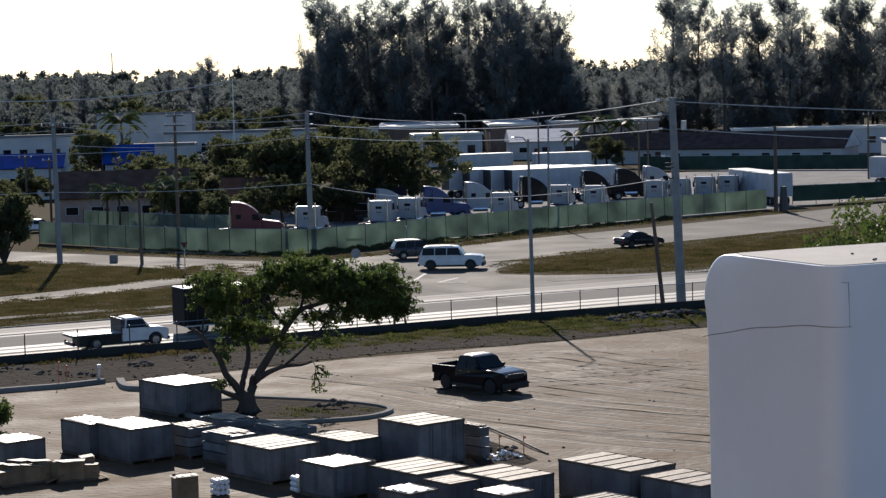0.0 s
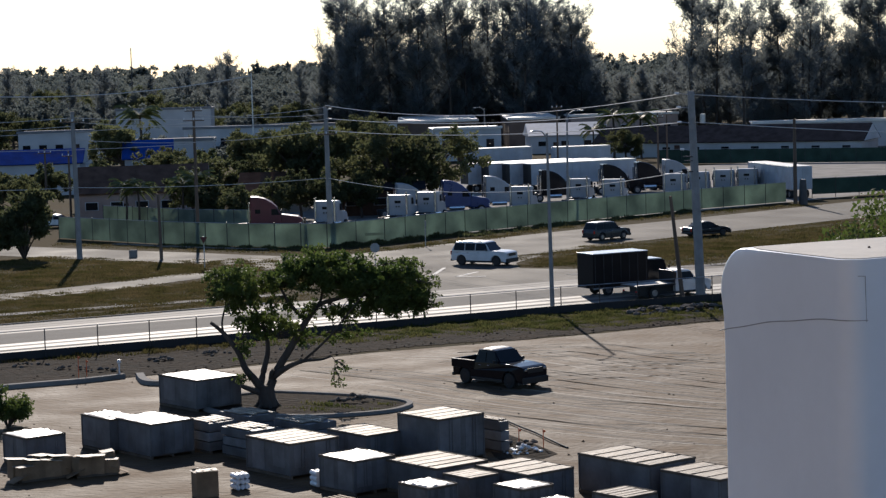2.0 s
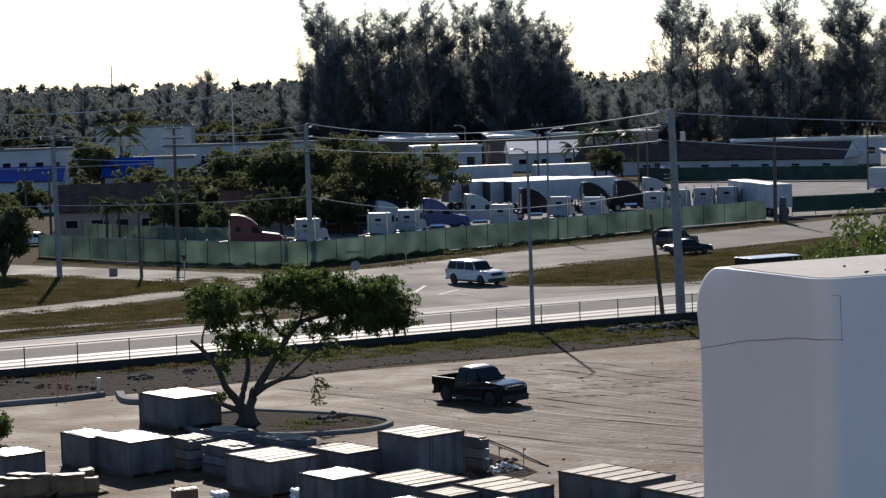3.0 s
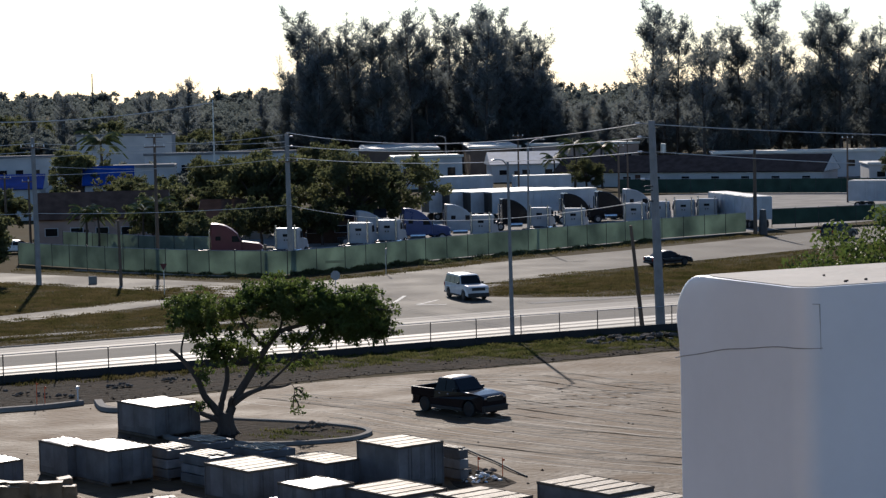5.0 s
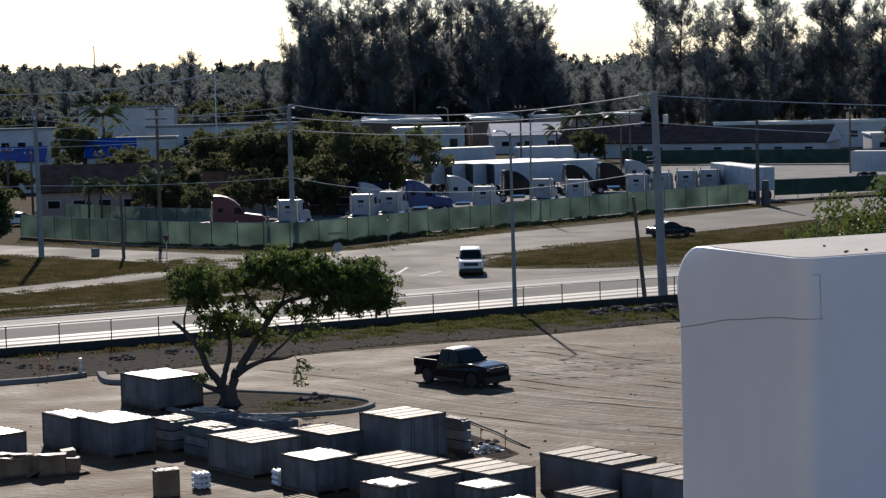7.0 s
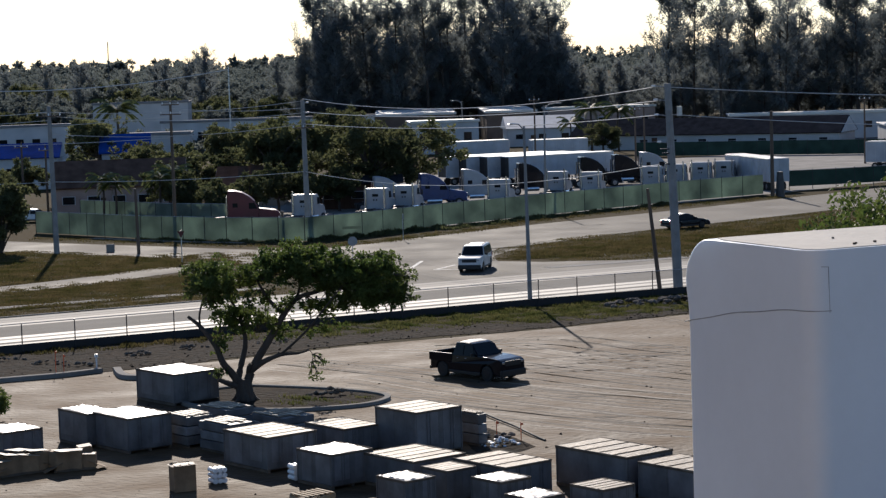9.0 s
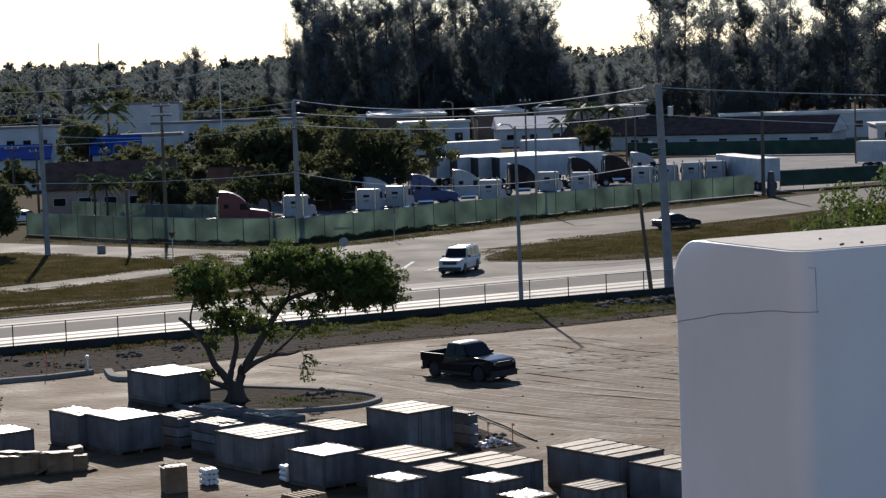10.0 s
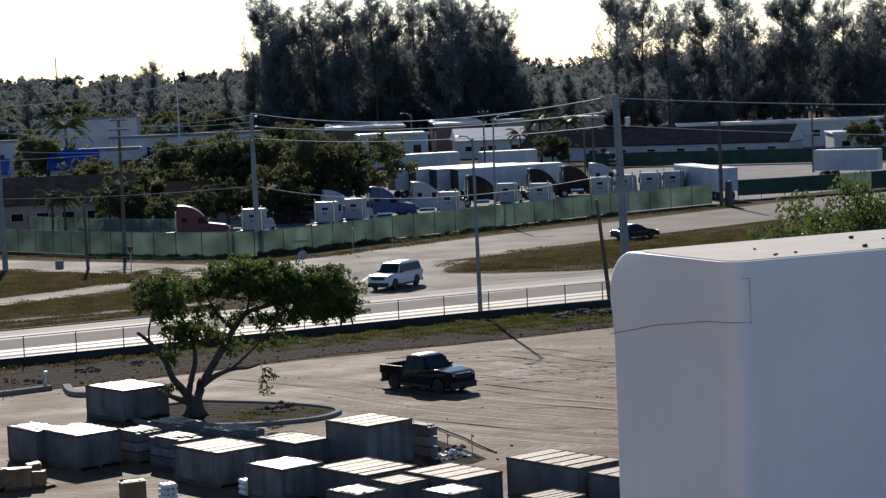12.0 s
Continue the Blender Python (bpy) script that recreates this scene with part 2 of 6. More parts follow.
M["white_paint_dusty"] = mat("dusty_white_paint", (0.58, 0.57, 0.55), 0.38, 0, 0.1, 2, 0, 30, spec=0.5, rvar=0.06)
M["grass_green"] = mat("grass_green", (0.045, 0.058, 0.016), 0.95, 0, 0.4, 0.5, 0, 4.0, col2=(0.125, 0.118, 0.045), leafy=0.5, spec=0.03)
M["wrap_sheet"] = mat("wrap_sheet", (0.118, 0.117, 0.122), 0.5, 0, 0.3, 1.0, 0.3, 5, spec=0.35, shade=0.35)
M["rubble"] = mat("rubble", (0.07, 0.062, 0.054), 0.95, 0, 0.4, 2, 0.8, 6, col2=(0.16, 0.14, 0.12), spec=0.04)


# ---- shape helpers ----
def link(name, bm, material, smooth=False):
    me = bpy.data.meshes.new(name)
    bmesh.ops.recalc_face_normals(bm, faces=bm.faces)
    bm.to_mesh(me)
    bm.free()
    me.materials.append(material)
    if smooth:
        me.shade_smooth()
        me.set_sharp_from_angle(angle=radians(38))
    return me


def thing(name, label, category, m=None, group="", kind=""):
    e = new(name)
    if m is not None:
        e.matrix_basis = m
    return tagged(e, label, category, group, kind)


def part(name, bm, material, parent, label="", smooth=False):
    ob = new(name, link(name, bm, material, smooth))
    ob.parent = parent
    if label:
        tagged(ob, label)
    return ob


def solid(name, bm, material, label, category, m=None, group="", kind="", smooth=False):
    ob = new(name, link(name, bm, material, smooth))
    if m is not None:
        ob.matrix_basis = m
    return tagged(ob, label, category, group, kind)


def box(c, s, bevel=0.0, bm=None, turn=None, seg=2):
    bm = bm or bmesh.new()
    tmp = bmesh.new()
    bmesh.ops.create_cube(tmp, size=1)
    for v in tmp.verts:
        v.co = Vector((v.co.x * s[0], v.co.y * s[1], v.co.z * s[2]))
    if bevel:
        bmesh.ops.bevel(tmp, geom=tmp.edges[:], offset=bevel, segments=seg, affect="EDGES", profile=0.5)
    for v in tmp.verts:
        v.co = (turn @ v.co if turn else v.co) + Vector(c)
    join(bm, tmp)
    return bm


def join(bm, other):
    ids = {}
    for v in other.verts:
        ids[v] = bm.verts.new(v.co)
    for f in other.faces:
        bm.faces.new([ids[v] for v in f.verts])
    other.free()


def tube(points, radii, sides=8, bm=None, cap=True):
    """A round bar through the points."""
    bm = bm or bmesh.new()
    pts = [Vector(p) for p in points]
    rings = []
    for i, p in enumerate(pts):
        d = (pts[min(i + 1, len(pts) - 1)] - pts[max(i - 1, 0)]).normalized()
        u = d.cross(Vector((0, 0, 1)) if abs(d.z) < 0.9 else Vector((1, 0, 0))).normalized()
        w = d.cross(u)
        r = radii[i] if isinstance(radii, (list, tuple)) else radii
        rings.append([bm.verts.new(p + (u * math.cos(a) + w * math.sin(a)) * r) for a in (2 * math.pi * k / sides for k in range(sides))])
    for a, b in zip(rings, rings[1:]):
        for k in range(sides):
            bm.faces.new((a[k], a[(k + 1) % sides], b[(k + 1) % sides], b[k]))
    if cap:
        bm.faces.new(rings[0])
        bm.faces.new(rings[-1])
    return bm


def loft(rings, bm=None):
    bm = bm or bmesh.new()
    vs = [[bm.verts.new(p) for p in r] for r in rings]
    n = len(vs[0])
    for a, b in zip(vs, vs[1:]):
        for k in range(n):
            bm.faces.new((a[k], a[(k + 1) % n], b[(k + 1) % n], b[k]))
    bm.faces.new(vs[0])
    bm.faces.new(vs[-1])
    return bm


def extrude(profile, y0, y1, bevel=0.0, bm=None, seg=2):
    """A side profile of (x, z) drawn out from y0 to y1."""
    tmp = loft([[(x, y0, z) for x, z in profile], [(x, y1, z) for x, z in profile]])
    bmesh.ops.recalc_face_normals(tmp, faces=tmp.faces)
    if bevel:
        bmesh.ops.bevel(tmp, geom=tmp.edges[:], offset=bevel, segments=seg, affect="EDGES", profile=0.5, clamp_overlap=True)
    if bm is None:
        return tmp
    join(bm, tmp)
    return bm


def slab(outline, z0, z1):
    """A flat plate with the given outline of (x, y)."""
    return loft([[(x, y, z0) for x, y in outline], [(x, y, z1) for x, y in outline]])


def leaves(name, centres, radii, count, size, rng, flat=1.0, long=1.6, droop=0.0):
    """Many small folded leaves strewn in soft clumps."""
    c = np.asarray(centres, float)
    r = np.asarray(radii, float)
    w = r ** 2
    pick = rng.choice(len(c), size=count, p=w / w.sum())
    d = rng.normal(size=(count, 3))
    d /= np.linalg.norm(d, axis=1)[:, None]
    d *= (rng.random(count) ** 0.45)[:, None] * r[pick][:, None]
    d[:, 2] *= flat
    p = c[pick] + d
    a = rng.normal(size=(count, 3))
    a[:, 2] -= droop
    a /= np.linalg.norm(a, axis=1)[:, None]
    b = np.cross(a, rng.normal(size=(count, 3)))
    b /= np.linalg.norm(b, axis=1)[:, None] + 1e-9
    n = np.cross(a, b)
    s = size * (0.6 + 0.8 * rng.random(count))[:, None]
    verts = np.stack([p, p + a * s * long * 0.5 + b * s * 0.5 + n * s * 0.15, p + a * s * long, p + a * s * long * 0.5 - b * s * 0.5 + n * s * 0.15], 1).reshape(-1, 3)
    k = np.arange(count) * 4
    faces = np.concatenate([np.stack([k, k + 1, k + 2], 1), np.stack([k, k + 2, k + 3], 1)])
    me = bpy.data.meshes.new(name)
    me.from_pydata(verts.tolist(), [], faces.tolist())
    return me


def mesh_part(name, me, material, parent, label=""):
    me.materials.append(material)
    ob = new(name, me)
    ob.parent = parent
    if label:
        tagged(ob, label)
    return ob


def strip(line, width):
    """The outline of a band along a line of (x, y)."""
    pts = [Vector((x, y)) for x, y in line]
    left, right = [], []
    for i, p in enumerate(pts):
        d = (pts[min(i + 1, len(pts) - 1)] - pts[max(i - 1, 0)]).normalized()
        nrm = Vector((-d.y, d.x)) * (width[i] if isinstance(width, list) else width) / 2
        left.append(p + nrm)
        right.append(p - nrm)
    return left, right


def band(line, width, z0, z1, bm=None):
    bm = bm or bmesh.new()
    left, right = strip(line, width)
    rows = [[bm.verts.new((q.x, q.y, z)) for q, z in ((a, z0), (a, z1), (b, z1), (b, z0))] for a, b in zip(left, right)]
    for a, b in zip(rows, rows[1:]):
        for k in range(4):
            bm.faces.new((a[k], a[(k + 1) % 4], b[(k + 1) % 4], b[k]))
    bm.faces.new(rows[0])
    bm.faces.new(rows[-1])
    return bm


def curve_points(line, n=8):
    """Points of a smooth line through the given ones."""
    p = [Vector(q) for q in line]
    out = []
    for i in range(len(p) - 1):
        a, b, c, d = p[max(i - 1, 0)], p[i], p[i + 1], p[min(i + 2, len(p) - 1)]
        for k in range(n):
            t = k / n
            out.append(0.5 * ((2 * b) + (c - a) * t + (2 * a - 5 * b + 4 * c - d) * t * t + (3 * b - a - 3 * c + d) * t ** 3))
    return out + [p[-1]]


# ---- ground, roads and lot ----
g = bmesh.new()
g.faces.new([g.verts.new((x, y, 0)) for x, y in ((-3500, -400), (3500, -400), (3500, 4600), (-3500, 4600))])
solid("ground", g, M["earth"], "flat ground of dry grass and bare earth", "ground", kind="structure")

ROAD_A = 27.4
ROAD = pose(-27.53, 142.34, 0, 0, 0, ROAD_A)
VERGE = pose(-28.8, 145.0, 0, 0, 0, 23.81)
solid("road", slab([(-160, 0), (320, 0), (320, 19.2), (-160, 19.2)], 0.0, 0.03), M["road"], "wide asphalt road with pale polished wheel tracks", "road", ROAD, kind="structure")


def on_road(s, off, z=0.0):
    return ROAD @ Vector((s, off, z))


def on_verge(s, off, z=0.0):
    return VERGE @ Vector((s, off, z))


side_line = curve_points([(x, y, 0) for x, y in ((-110, 285), (-60, 240), (-30, 217), (-14, 207), (0, 213), (14, 227), (30, 241), (56, 266), (100, 310), (180, 390))])
solid("road", band([(p[0], p[1]) for p in side_line], [9 + 7 * min(1, max(0, (p[0] + 14) / 16)) for p in side_line], 0.0, 0.022), M["asphalt"], "grey side road bending along the fenced yard", "road", kind="structure")
solid("road", band([(p[0], p[1]) for p in curve_points([(-8, 214, 0), (-2, 200, 0), (-2, 188, 0), (-3, 176, 0)])], 12.0, 0.0, 0.026), M["asphalt"], "road mouth joining the side road to the main road", "road", kind="structure")
solid("road", band([(p[0], p[1]) for p in curve_points([(-70, 162, 0), (-45, 176, 0), (-32, 186, 0), (-22, 198, 0), (-14, 207, 0)])], 5.0, 0.0, 0.018), M["asphalt"], "narrow pale slip lane through the grass", "road", kind="structure")
# pale path beyond the verge of the main road
v = bmesh.new()
band([tuple(on_verge(s, 23.5))[:2] for s in (-60, -20, 0, 15, 26)], 1.5, 0.0, 0.04, v)
solid("pavement", v, M["concrete"], "narrow concrete pavement along the verge", "pavement", kind="structure")
v = bmesh.new()
band([tuple(on_verge(s, 23.0))[:2] for s in (51, 70, 110)], 1.4, 0.0, 0.04, v)
solid("pavement", v, M["concrete"], "narrow concrete pavement beside the triangle of grass", "pavement", kind="structure")
for s0, s1, off in ((-150, 24, 19.4), (-150, 300, -0.25)):
    solid("kerb", band([tuple(on_road(s, off))[:2] for s in (s0, (s0 + s1) / 2, s1)], 0.22, 0.0, 0.10), M["concrete"], "low concrete kerb of the main road", "kerb", kind="structure")

solid("road", slab([(-9, 174), (1, 177.6), (24, 188.2), (24, 190.6), (8.5, 191.8), (4.6, 194), (4.4, 199), (7, 206), (-4, 207), (-9, 200)], 0.0, 0.024), M["asphalt"], "wide apron of worn asphalt at the junction", "road", kind="structure")

LOT = [(-90, 70), (-60, 118), (-30, 127.5), (-20.3, 131.2), (-14, 134.5), (-6.0, 139.7), (0.4, 142.5), (7.7, 145.8), (15.8, 150.5), (40, 160), (90, 182), (90, 40), (-90, 30)]
solid("lot", slab(LOT, 0.0, 0.02), M["lot"], "dusty bare lot marked with tyre tracks", "ground", kind="structure")
MUD = [(-60, 124, 17), (-40, 131.5, 16), (-28, 136.5, 14.5), (-20, 139.2, 13.5), (-13, 142.6, 11), (-6, 146, 9), (2, 147.2, 6), (10, 150.7, 5), (18, 155, 5), (40, 165, 5)]
MUD = [p for p in curve_points(MUD, 26)]
solid("mud_strip", band([(p[0], p[1]) for p in MUD], [p[2] + 1.1 * noise.noise((p[0] * 0.5, p[1] * 0.5, 2.0)) + 1.0 * noise.noise((p[0] * 1.7, p[1] * 1.7, 5.0)) for p in MUD], 0.0, 0.026), M["mud"], "dark churned soil at the lot's edge", "soil", kind="structure")
solid("yard", slab([(-14, 223), (40, 270.5), (60, 289), (110, 335), (110, 400), (40, 365), (-10, 330), (-42, 246)], 0.0, 0.012), M["concrete"], "pale concrete truck yard behind the green fence", "yard", kind="structure")


def clods(name, spots, size, material, label, seed):
    """Many small rough lumps strewn on the ground."""
    rng = np.random.default_rng(seed)
    base = np.array([(1, 0, 0), (-1, 0, 0), (0, 1, 0), (0, -1, 0), (0, 0, 0.75), (0, 0, -0.3)])
    tri = np.array([(0, 2, 4), (2, 1, 4), (1, 3, 4), (3, 0, 4), (2, 0, 5), (1, 2, 5), (3, 1, 5), (0, 3, 5)])
    p = np.asarray(spots, float)
    n = len(p)
    s = size * (0.3 + 1.4 * rng.random(n) ** 3)
    verts = base[None] * s[:, None, None] * (0.6 + 0.8 * rng.random((n, 6, 3)))
    verts[:, :, :2] += p[:, None, :]
    verts[:, :, 2] += 0.02
    me = bpy.data.meshes.new(name)
    me.from_pydata(verts.reshape(-1, 3).tolist(), [], (tri[None] + 6 * np.arange(n)[:, None, None]).reshape(-1, 3).tolist())
    me.materials.append(material)
    return tagged(new(name, me), label, "soil", kind="stuff")


CL = random.Random(31)
soil = []
for k in range(1300):
    p = MUD[CL.randrange(len(MUD))]
    q = CL.uniform(-1, 1)
    q = q if k % 3 else (-1 + CL.gauss(0, 0.12))
    soil.append((p[0] + CL.uniform(-0.6, 0.6), p[1] + q * p[2] * 0.5))
clods("soil_clods", soil, 0.07, M["mud"], "dark clods of churned soil along the lot's edge", 3)
clods("pebbles", [(CL.uniform(-24, 24), CL.uniform(92, 140)) for k in range(420)], 0.06, M["mud"], "scattered dark pebbles on the dusty lot", 4)


def track(line, width, material, label):
    """A worn tyre track pressed into the dust."""
    pts = curve_points([(x, y, 0) for x, y in line], 14)
    w = [width * (0.55 + 0.6 * abs(noise.noise((p[0] * 0.6, p[1] * 0.6, width * 30)))) for p in pts]
    solid("tyre_track", band([(p[0] + 0.15 * noise.noise((p[0] * 0.4, p[1] * 0.4, 3.0)), p[1] + 0.15 * noise.noise((p[0] * 0.4, p[1] * 0.4, 7.0))) for p in pts], w, 0.012, 0.0245), M[material], label, "tyre track", kind="structure")


TR = random.Random(12)
SWEEP = [(-9.5, 133.5), (-3.1, 127.2), (1.6, 121.0), (6.1, 116.2), (12.5, 110.6), (19.0, 106.5)]
for k in range(20):
    o = -8.5 + 26 * (k + TR.random()) / 20
    turn = TR.uniform(-0.10, 0.16)
    i0 = TR.choice((0, 0, 1, 1, 2, 2)) if o > -3 else TR.choice((1, 2))
    for off in (0.0, 1.75):
        pts = [(x + (o + off) * 0.60, y + (o + off) * 0.80 + turn * (x - 4)) for x, y in SWEEP[i0:]]
        pts = [(x, min(y, 139 + 0.42 * max(-16, x))) for x, y in pts]
        track(pts, TR.uniform(0.22, 0.42), "track" if (k % 4) else "track_pale", "faint tyre track in the dusty lot")
for k in range(9):
    y0 = 122 + 16 * (k + TR.random()) / 9
    x0 = TR.uniform(-2, 10)
    ln = TR.uniform(5, 14)
    track([(x, min(y0 + 0.12 * (x - x0), 139 + 0.42 * max(0, x))) for x in (x0, x0 + ln / 2, x0 + ln)], TR.uniform(0.2, 0.5), "track", "short scuffed tyre track in the dust")
for x, y, s in ((7.2, 116.2, 1.0), (6.4, 117.0, 0.5), (11.7, 131.1, 1.5), (5.6, 135.6, 1.3), (12.5, 135.5, 1.3), (-1.4, 117.6, 0.7), (3.8, 117.0, 0.6), (7.9, 109.5, 0.8)):
    pts = [(x + s * (1 + 0.35 * noise.noise((math.cos(a) * 2, math.sin(a) * 2, x))) * math.cos(a), y + 0.2 * s * (1 + 0.9 * noise.noise((math.cos(a) * 2, math.sin(a) * 2, y))) * math.sin(a)) for a in (2 * math.pi * k / 28 for k in range(28))]
    solid("stain", slab(pts, 0.015, 0.0262), M["damp"], "dark damp stain in the dust", "stain", kind="structure")


def tufts(name, line, width, count, size, material, label, seed):
    rng = np.random.default_rng(seed)
    pts = [Vector((p[0], p[1], 0)) for p in curve_points([(*q, 0) for q in line], 10)]
    k = rng.integers(0, len(pts) - 1, count)
    f = rng.random(count)
    a = np.array([tuple(p) for p in pts])
    base = a[k] * (1 - f)[:, None] + a[k + 1] * f[:, None]
    base[:, :2] += (rng.random((count, 2)) - 0.5) * width
    up = rng.normal(size=(count, 3)) * 0.45 + (0, 0, 1)
    up /= np.linalg.norm(up, axis=1)[:, None]
    b = np.cross(up, rng.normal(size=(count, 3)))
    b /= np.linalg.norm(b, axis=1)[:, None]
    clump = 0.75 + 0.55 * np.sin(base[:, 0] * 1.9 + 2 * np.sin(base[:, 1] * 0.8)) * np.sin(base[:, 1] * 1.4 + base[:, 0] * 0.5)
    s = (size * (0.4 + rng.random(count)) * clump)[:, None]
    verts = np.stack([base - b * s * 0.25, base + b * s * 0.25, base + up * s], 1).reshape(-1, 3)
    me = bpy.data.meshes.new(name)
    me.from_pydata(verts.tolist(), [], np.arange(count * 3).reshape(-1, 3).tolist())
    me.materials.append(material)
    return tagged(new(name, me), label, "grass", kind="stuff")


tufts("grass", [tuple(on_verge(s, -5.0))[:2] for s in (18, 30, 40, 56)], 7, 30000, 0.19, M["grass_green"], "rough green grass between lot and fence", 1)
tufts("grass", [tuple(on_verge(s, -8.6))[:2] for s in (33, 40, 48, 58)], 4.5, 16000, 0.16, M["grass_green"], "patchy green grass beside the churned soil", 18)
tufts("grass", [(15, 202.5), (25, 211), (40, 223)], 13, 46000, 0.17, M["grass"], "dry mown grass filling the triangle between two roads", 19)
tufts("grass", [tuple(on_verge(s, 21))[:2] for s in (-30, 0, 26)], 4.5, 12000, 0.16, M["grass"], "mown verge grass beside the main road", 2)
tufts("grass", [(-50, 186), (-36, 196), (-26, 203), (-18, 203)], 11, 22000, 0.18, M["grass"], "dry grass island between the lanes", 3)
tufts("grass", [(-52, 188), (-36, 198), (-26, 205), (-21, 206)], 12, 42000, 0.11, M["grass"], "short dry turf of the island between the lanes", 23)
tufts("grass", [(-44, 176), (-28, 183), (-18, 189), (-13, 193)], 8, 30000, 0.11, M["grass"], "short turf beside the slip lane", 24)
tufts("grass", [(-40, 177), (-28, 182), (-18, 188), (-12, 192)], 7, 15000, 0.16, M["grass"], "green grass island beside the slip lane", 4)
tufts("grass", [(9.5, 198.5), (14, 201.5), (25, 210), (40, 220)], 7.5, 34000, 0.2, M["grass"], "dry grass triangle between two roads", 5)
tufts("grass", [(-42, 236), (-14, 216.5), (0, 226), (16, 246), (40, 264)], 3.4, 14000, 0.18, M["grass"], "grass verge below the green fence", 6)
tufts("grass", [(5.6, 195.6), (7.5, 198), (9, 200)], 3.0, 3600, 0.17, M["grass"], "dry grass at the tip of the triangle", 8)
def turf(outline, count, size, label, seed):
    """Short dry grass strewn evenly inside an outline of (x, y)."""
    rng = np.random.default_rng(seed)
    q = np.array(outline, float)
    lo, hi = q.min(0), q.max(0)
    p = lo + (hi - lo) * rng.random((count * 3, 2))
    inside = np.zeros(len(p), bool)
    for a, b in zip(q, np.roll(q, -1, 0)):
        cross = (a[1] > p[:, 1]) != (b[1] > p[:, 1])
        inside ^= cross & (p[:, 0] < (b[0] - a[0]) * (p[:, 1] - a[1]) / (b[1] - a[1] + 1e-9) + a[0])
    p = p[inside][:count]
    n = len(p)
    base = np.column_stack([p, np.zeros(n)])
    up = rng.normal(size=(n, 3)) * 0.5 + (0, 0, 1)
    up /= np.linalg.norm(up, axis=1)[:, None]
    b = np.cross(up, rng.normal(size=(n, 3)))
    b /= np.linalg.norm(b, axis=1)[:, None]
    patch = 0.8 + 0.35 * np.sin(p[:, 0] * 0.9 + 1.5 * np.sin(p[:, 1] * 0.5)) * np.sin(p[:, 1] * 0.7)
    s = (size * (0.4 + rng.random(n)) * patch)[:, None]
    verts = np.stack([base - b * s * 0.4, base + b * s * 0.4, base + up * s], 1).reshape(-1, 3)
    me = bpy.data.meshes.new("grass")
    me.from_pydata(verts.tolist(), [], np.arange(n * 3).reshape(-1, 3).tolist())
    me.materials.append(M["grass"])
    return tagged(new("grass", me), label, "grass", kind="stuff")


turf([(-50.5, 213.5), (-41.1, 221.0), (-34.8, 216.6), (-28.5, 209.9), (-23.1, 201.5), (-24.3, 196.8), (-28.6, 192.4), (-32.8, 189.1), (-42, 180.5)], 60000, 0.13, "dry brownish turf of the island between the lanes", 51)
turf([(-42.5, 174.5), (-35.6, 178.5), (-31.7, 181.9), (-27.6, 185.4), (-23.3, 188.6), (-17.5, 190.5), (-13, 183), (-19.9, 173.6), (-27.3, 169.4), (-38, 164)], 60000, 0.12, "rough olive turf between slip lane and pavement", 52)
turf([(-44, 158.5), (-33.2, 165.0), (-27.3, 168.0), (-21.3, 171.0), (-14, 174.6), (-14, 170.4), (-20.6, 167.6), (-31.9, 161.4), (-44, 155.0)], 12000, 0.12, "mown verge turf along the far kerb", 54)
turf([(3.4, 201.6), (6.4, 197.0), (9.7, 192.6), (17, 190.6), (30, 194.5), (54, 205), (60, 256), (40, 238.5), (20.3, 221.5), (11, 215.0), (6.2, 208.5)], 80000, 0.13, "dry mown turf across the triangle between the roads", 53)
for a, b in (((-0.8, 187.9), (1.0, 191.7)), ((-2.8, 189.9), (-1.9, 196.3)), ((-0.8, 187.9), (1.6, 187.4))):
    solid("road_marking", band([a, b], 0.32, 0.02, 0.034), M["paint_line"], "worn white line painted on the road mouth", "road marking", kind="structure")
# Sunlit ground along the fence, laid on as a paler strip.
solid("pavement", band([(-36.5, 234.2), (-31, 229.6), (-24, 224.8), (-19.5, 222.4)], 1.3, 0.0, 0.05), M["track_pale"], "pale strip painted for sunlit ground below the fence", "pavement", kind="structure")
solid("soil_patch", slab([(0.9, 109.3), (1.9, 107.2), (2.9, 104.7), (3.9, 101.8), (3.2, 100.6), (1.6, 99.6), (1.0, 101.5), (0.6, 105)], 0.012, 0.0275), M["mud"], "dark dug-over soil beside the crates", "soil", kind="structure")


solid("silt_sock", tube(curve_points([(1.5, 112, 0.12), (2.3, 109.4, 0.13), (3.1, 107.2, 0.12), (3.7, 105.0, 0.13), (4.4, 103.2, 0.05)], 6), 0.055, 8), M["silt"], "long black filter sock lying beside dug soil", "filter sock")


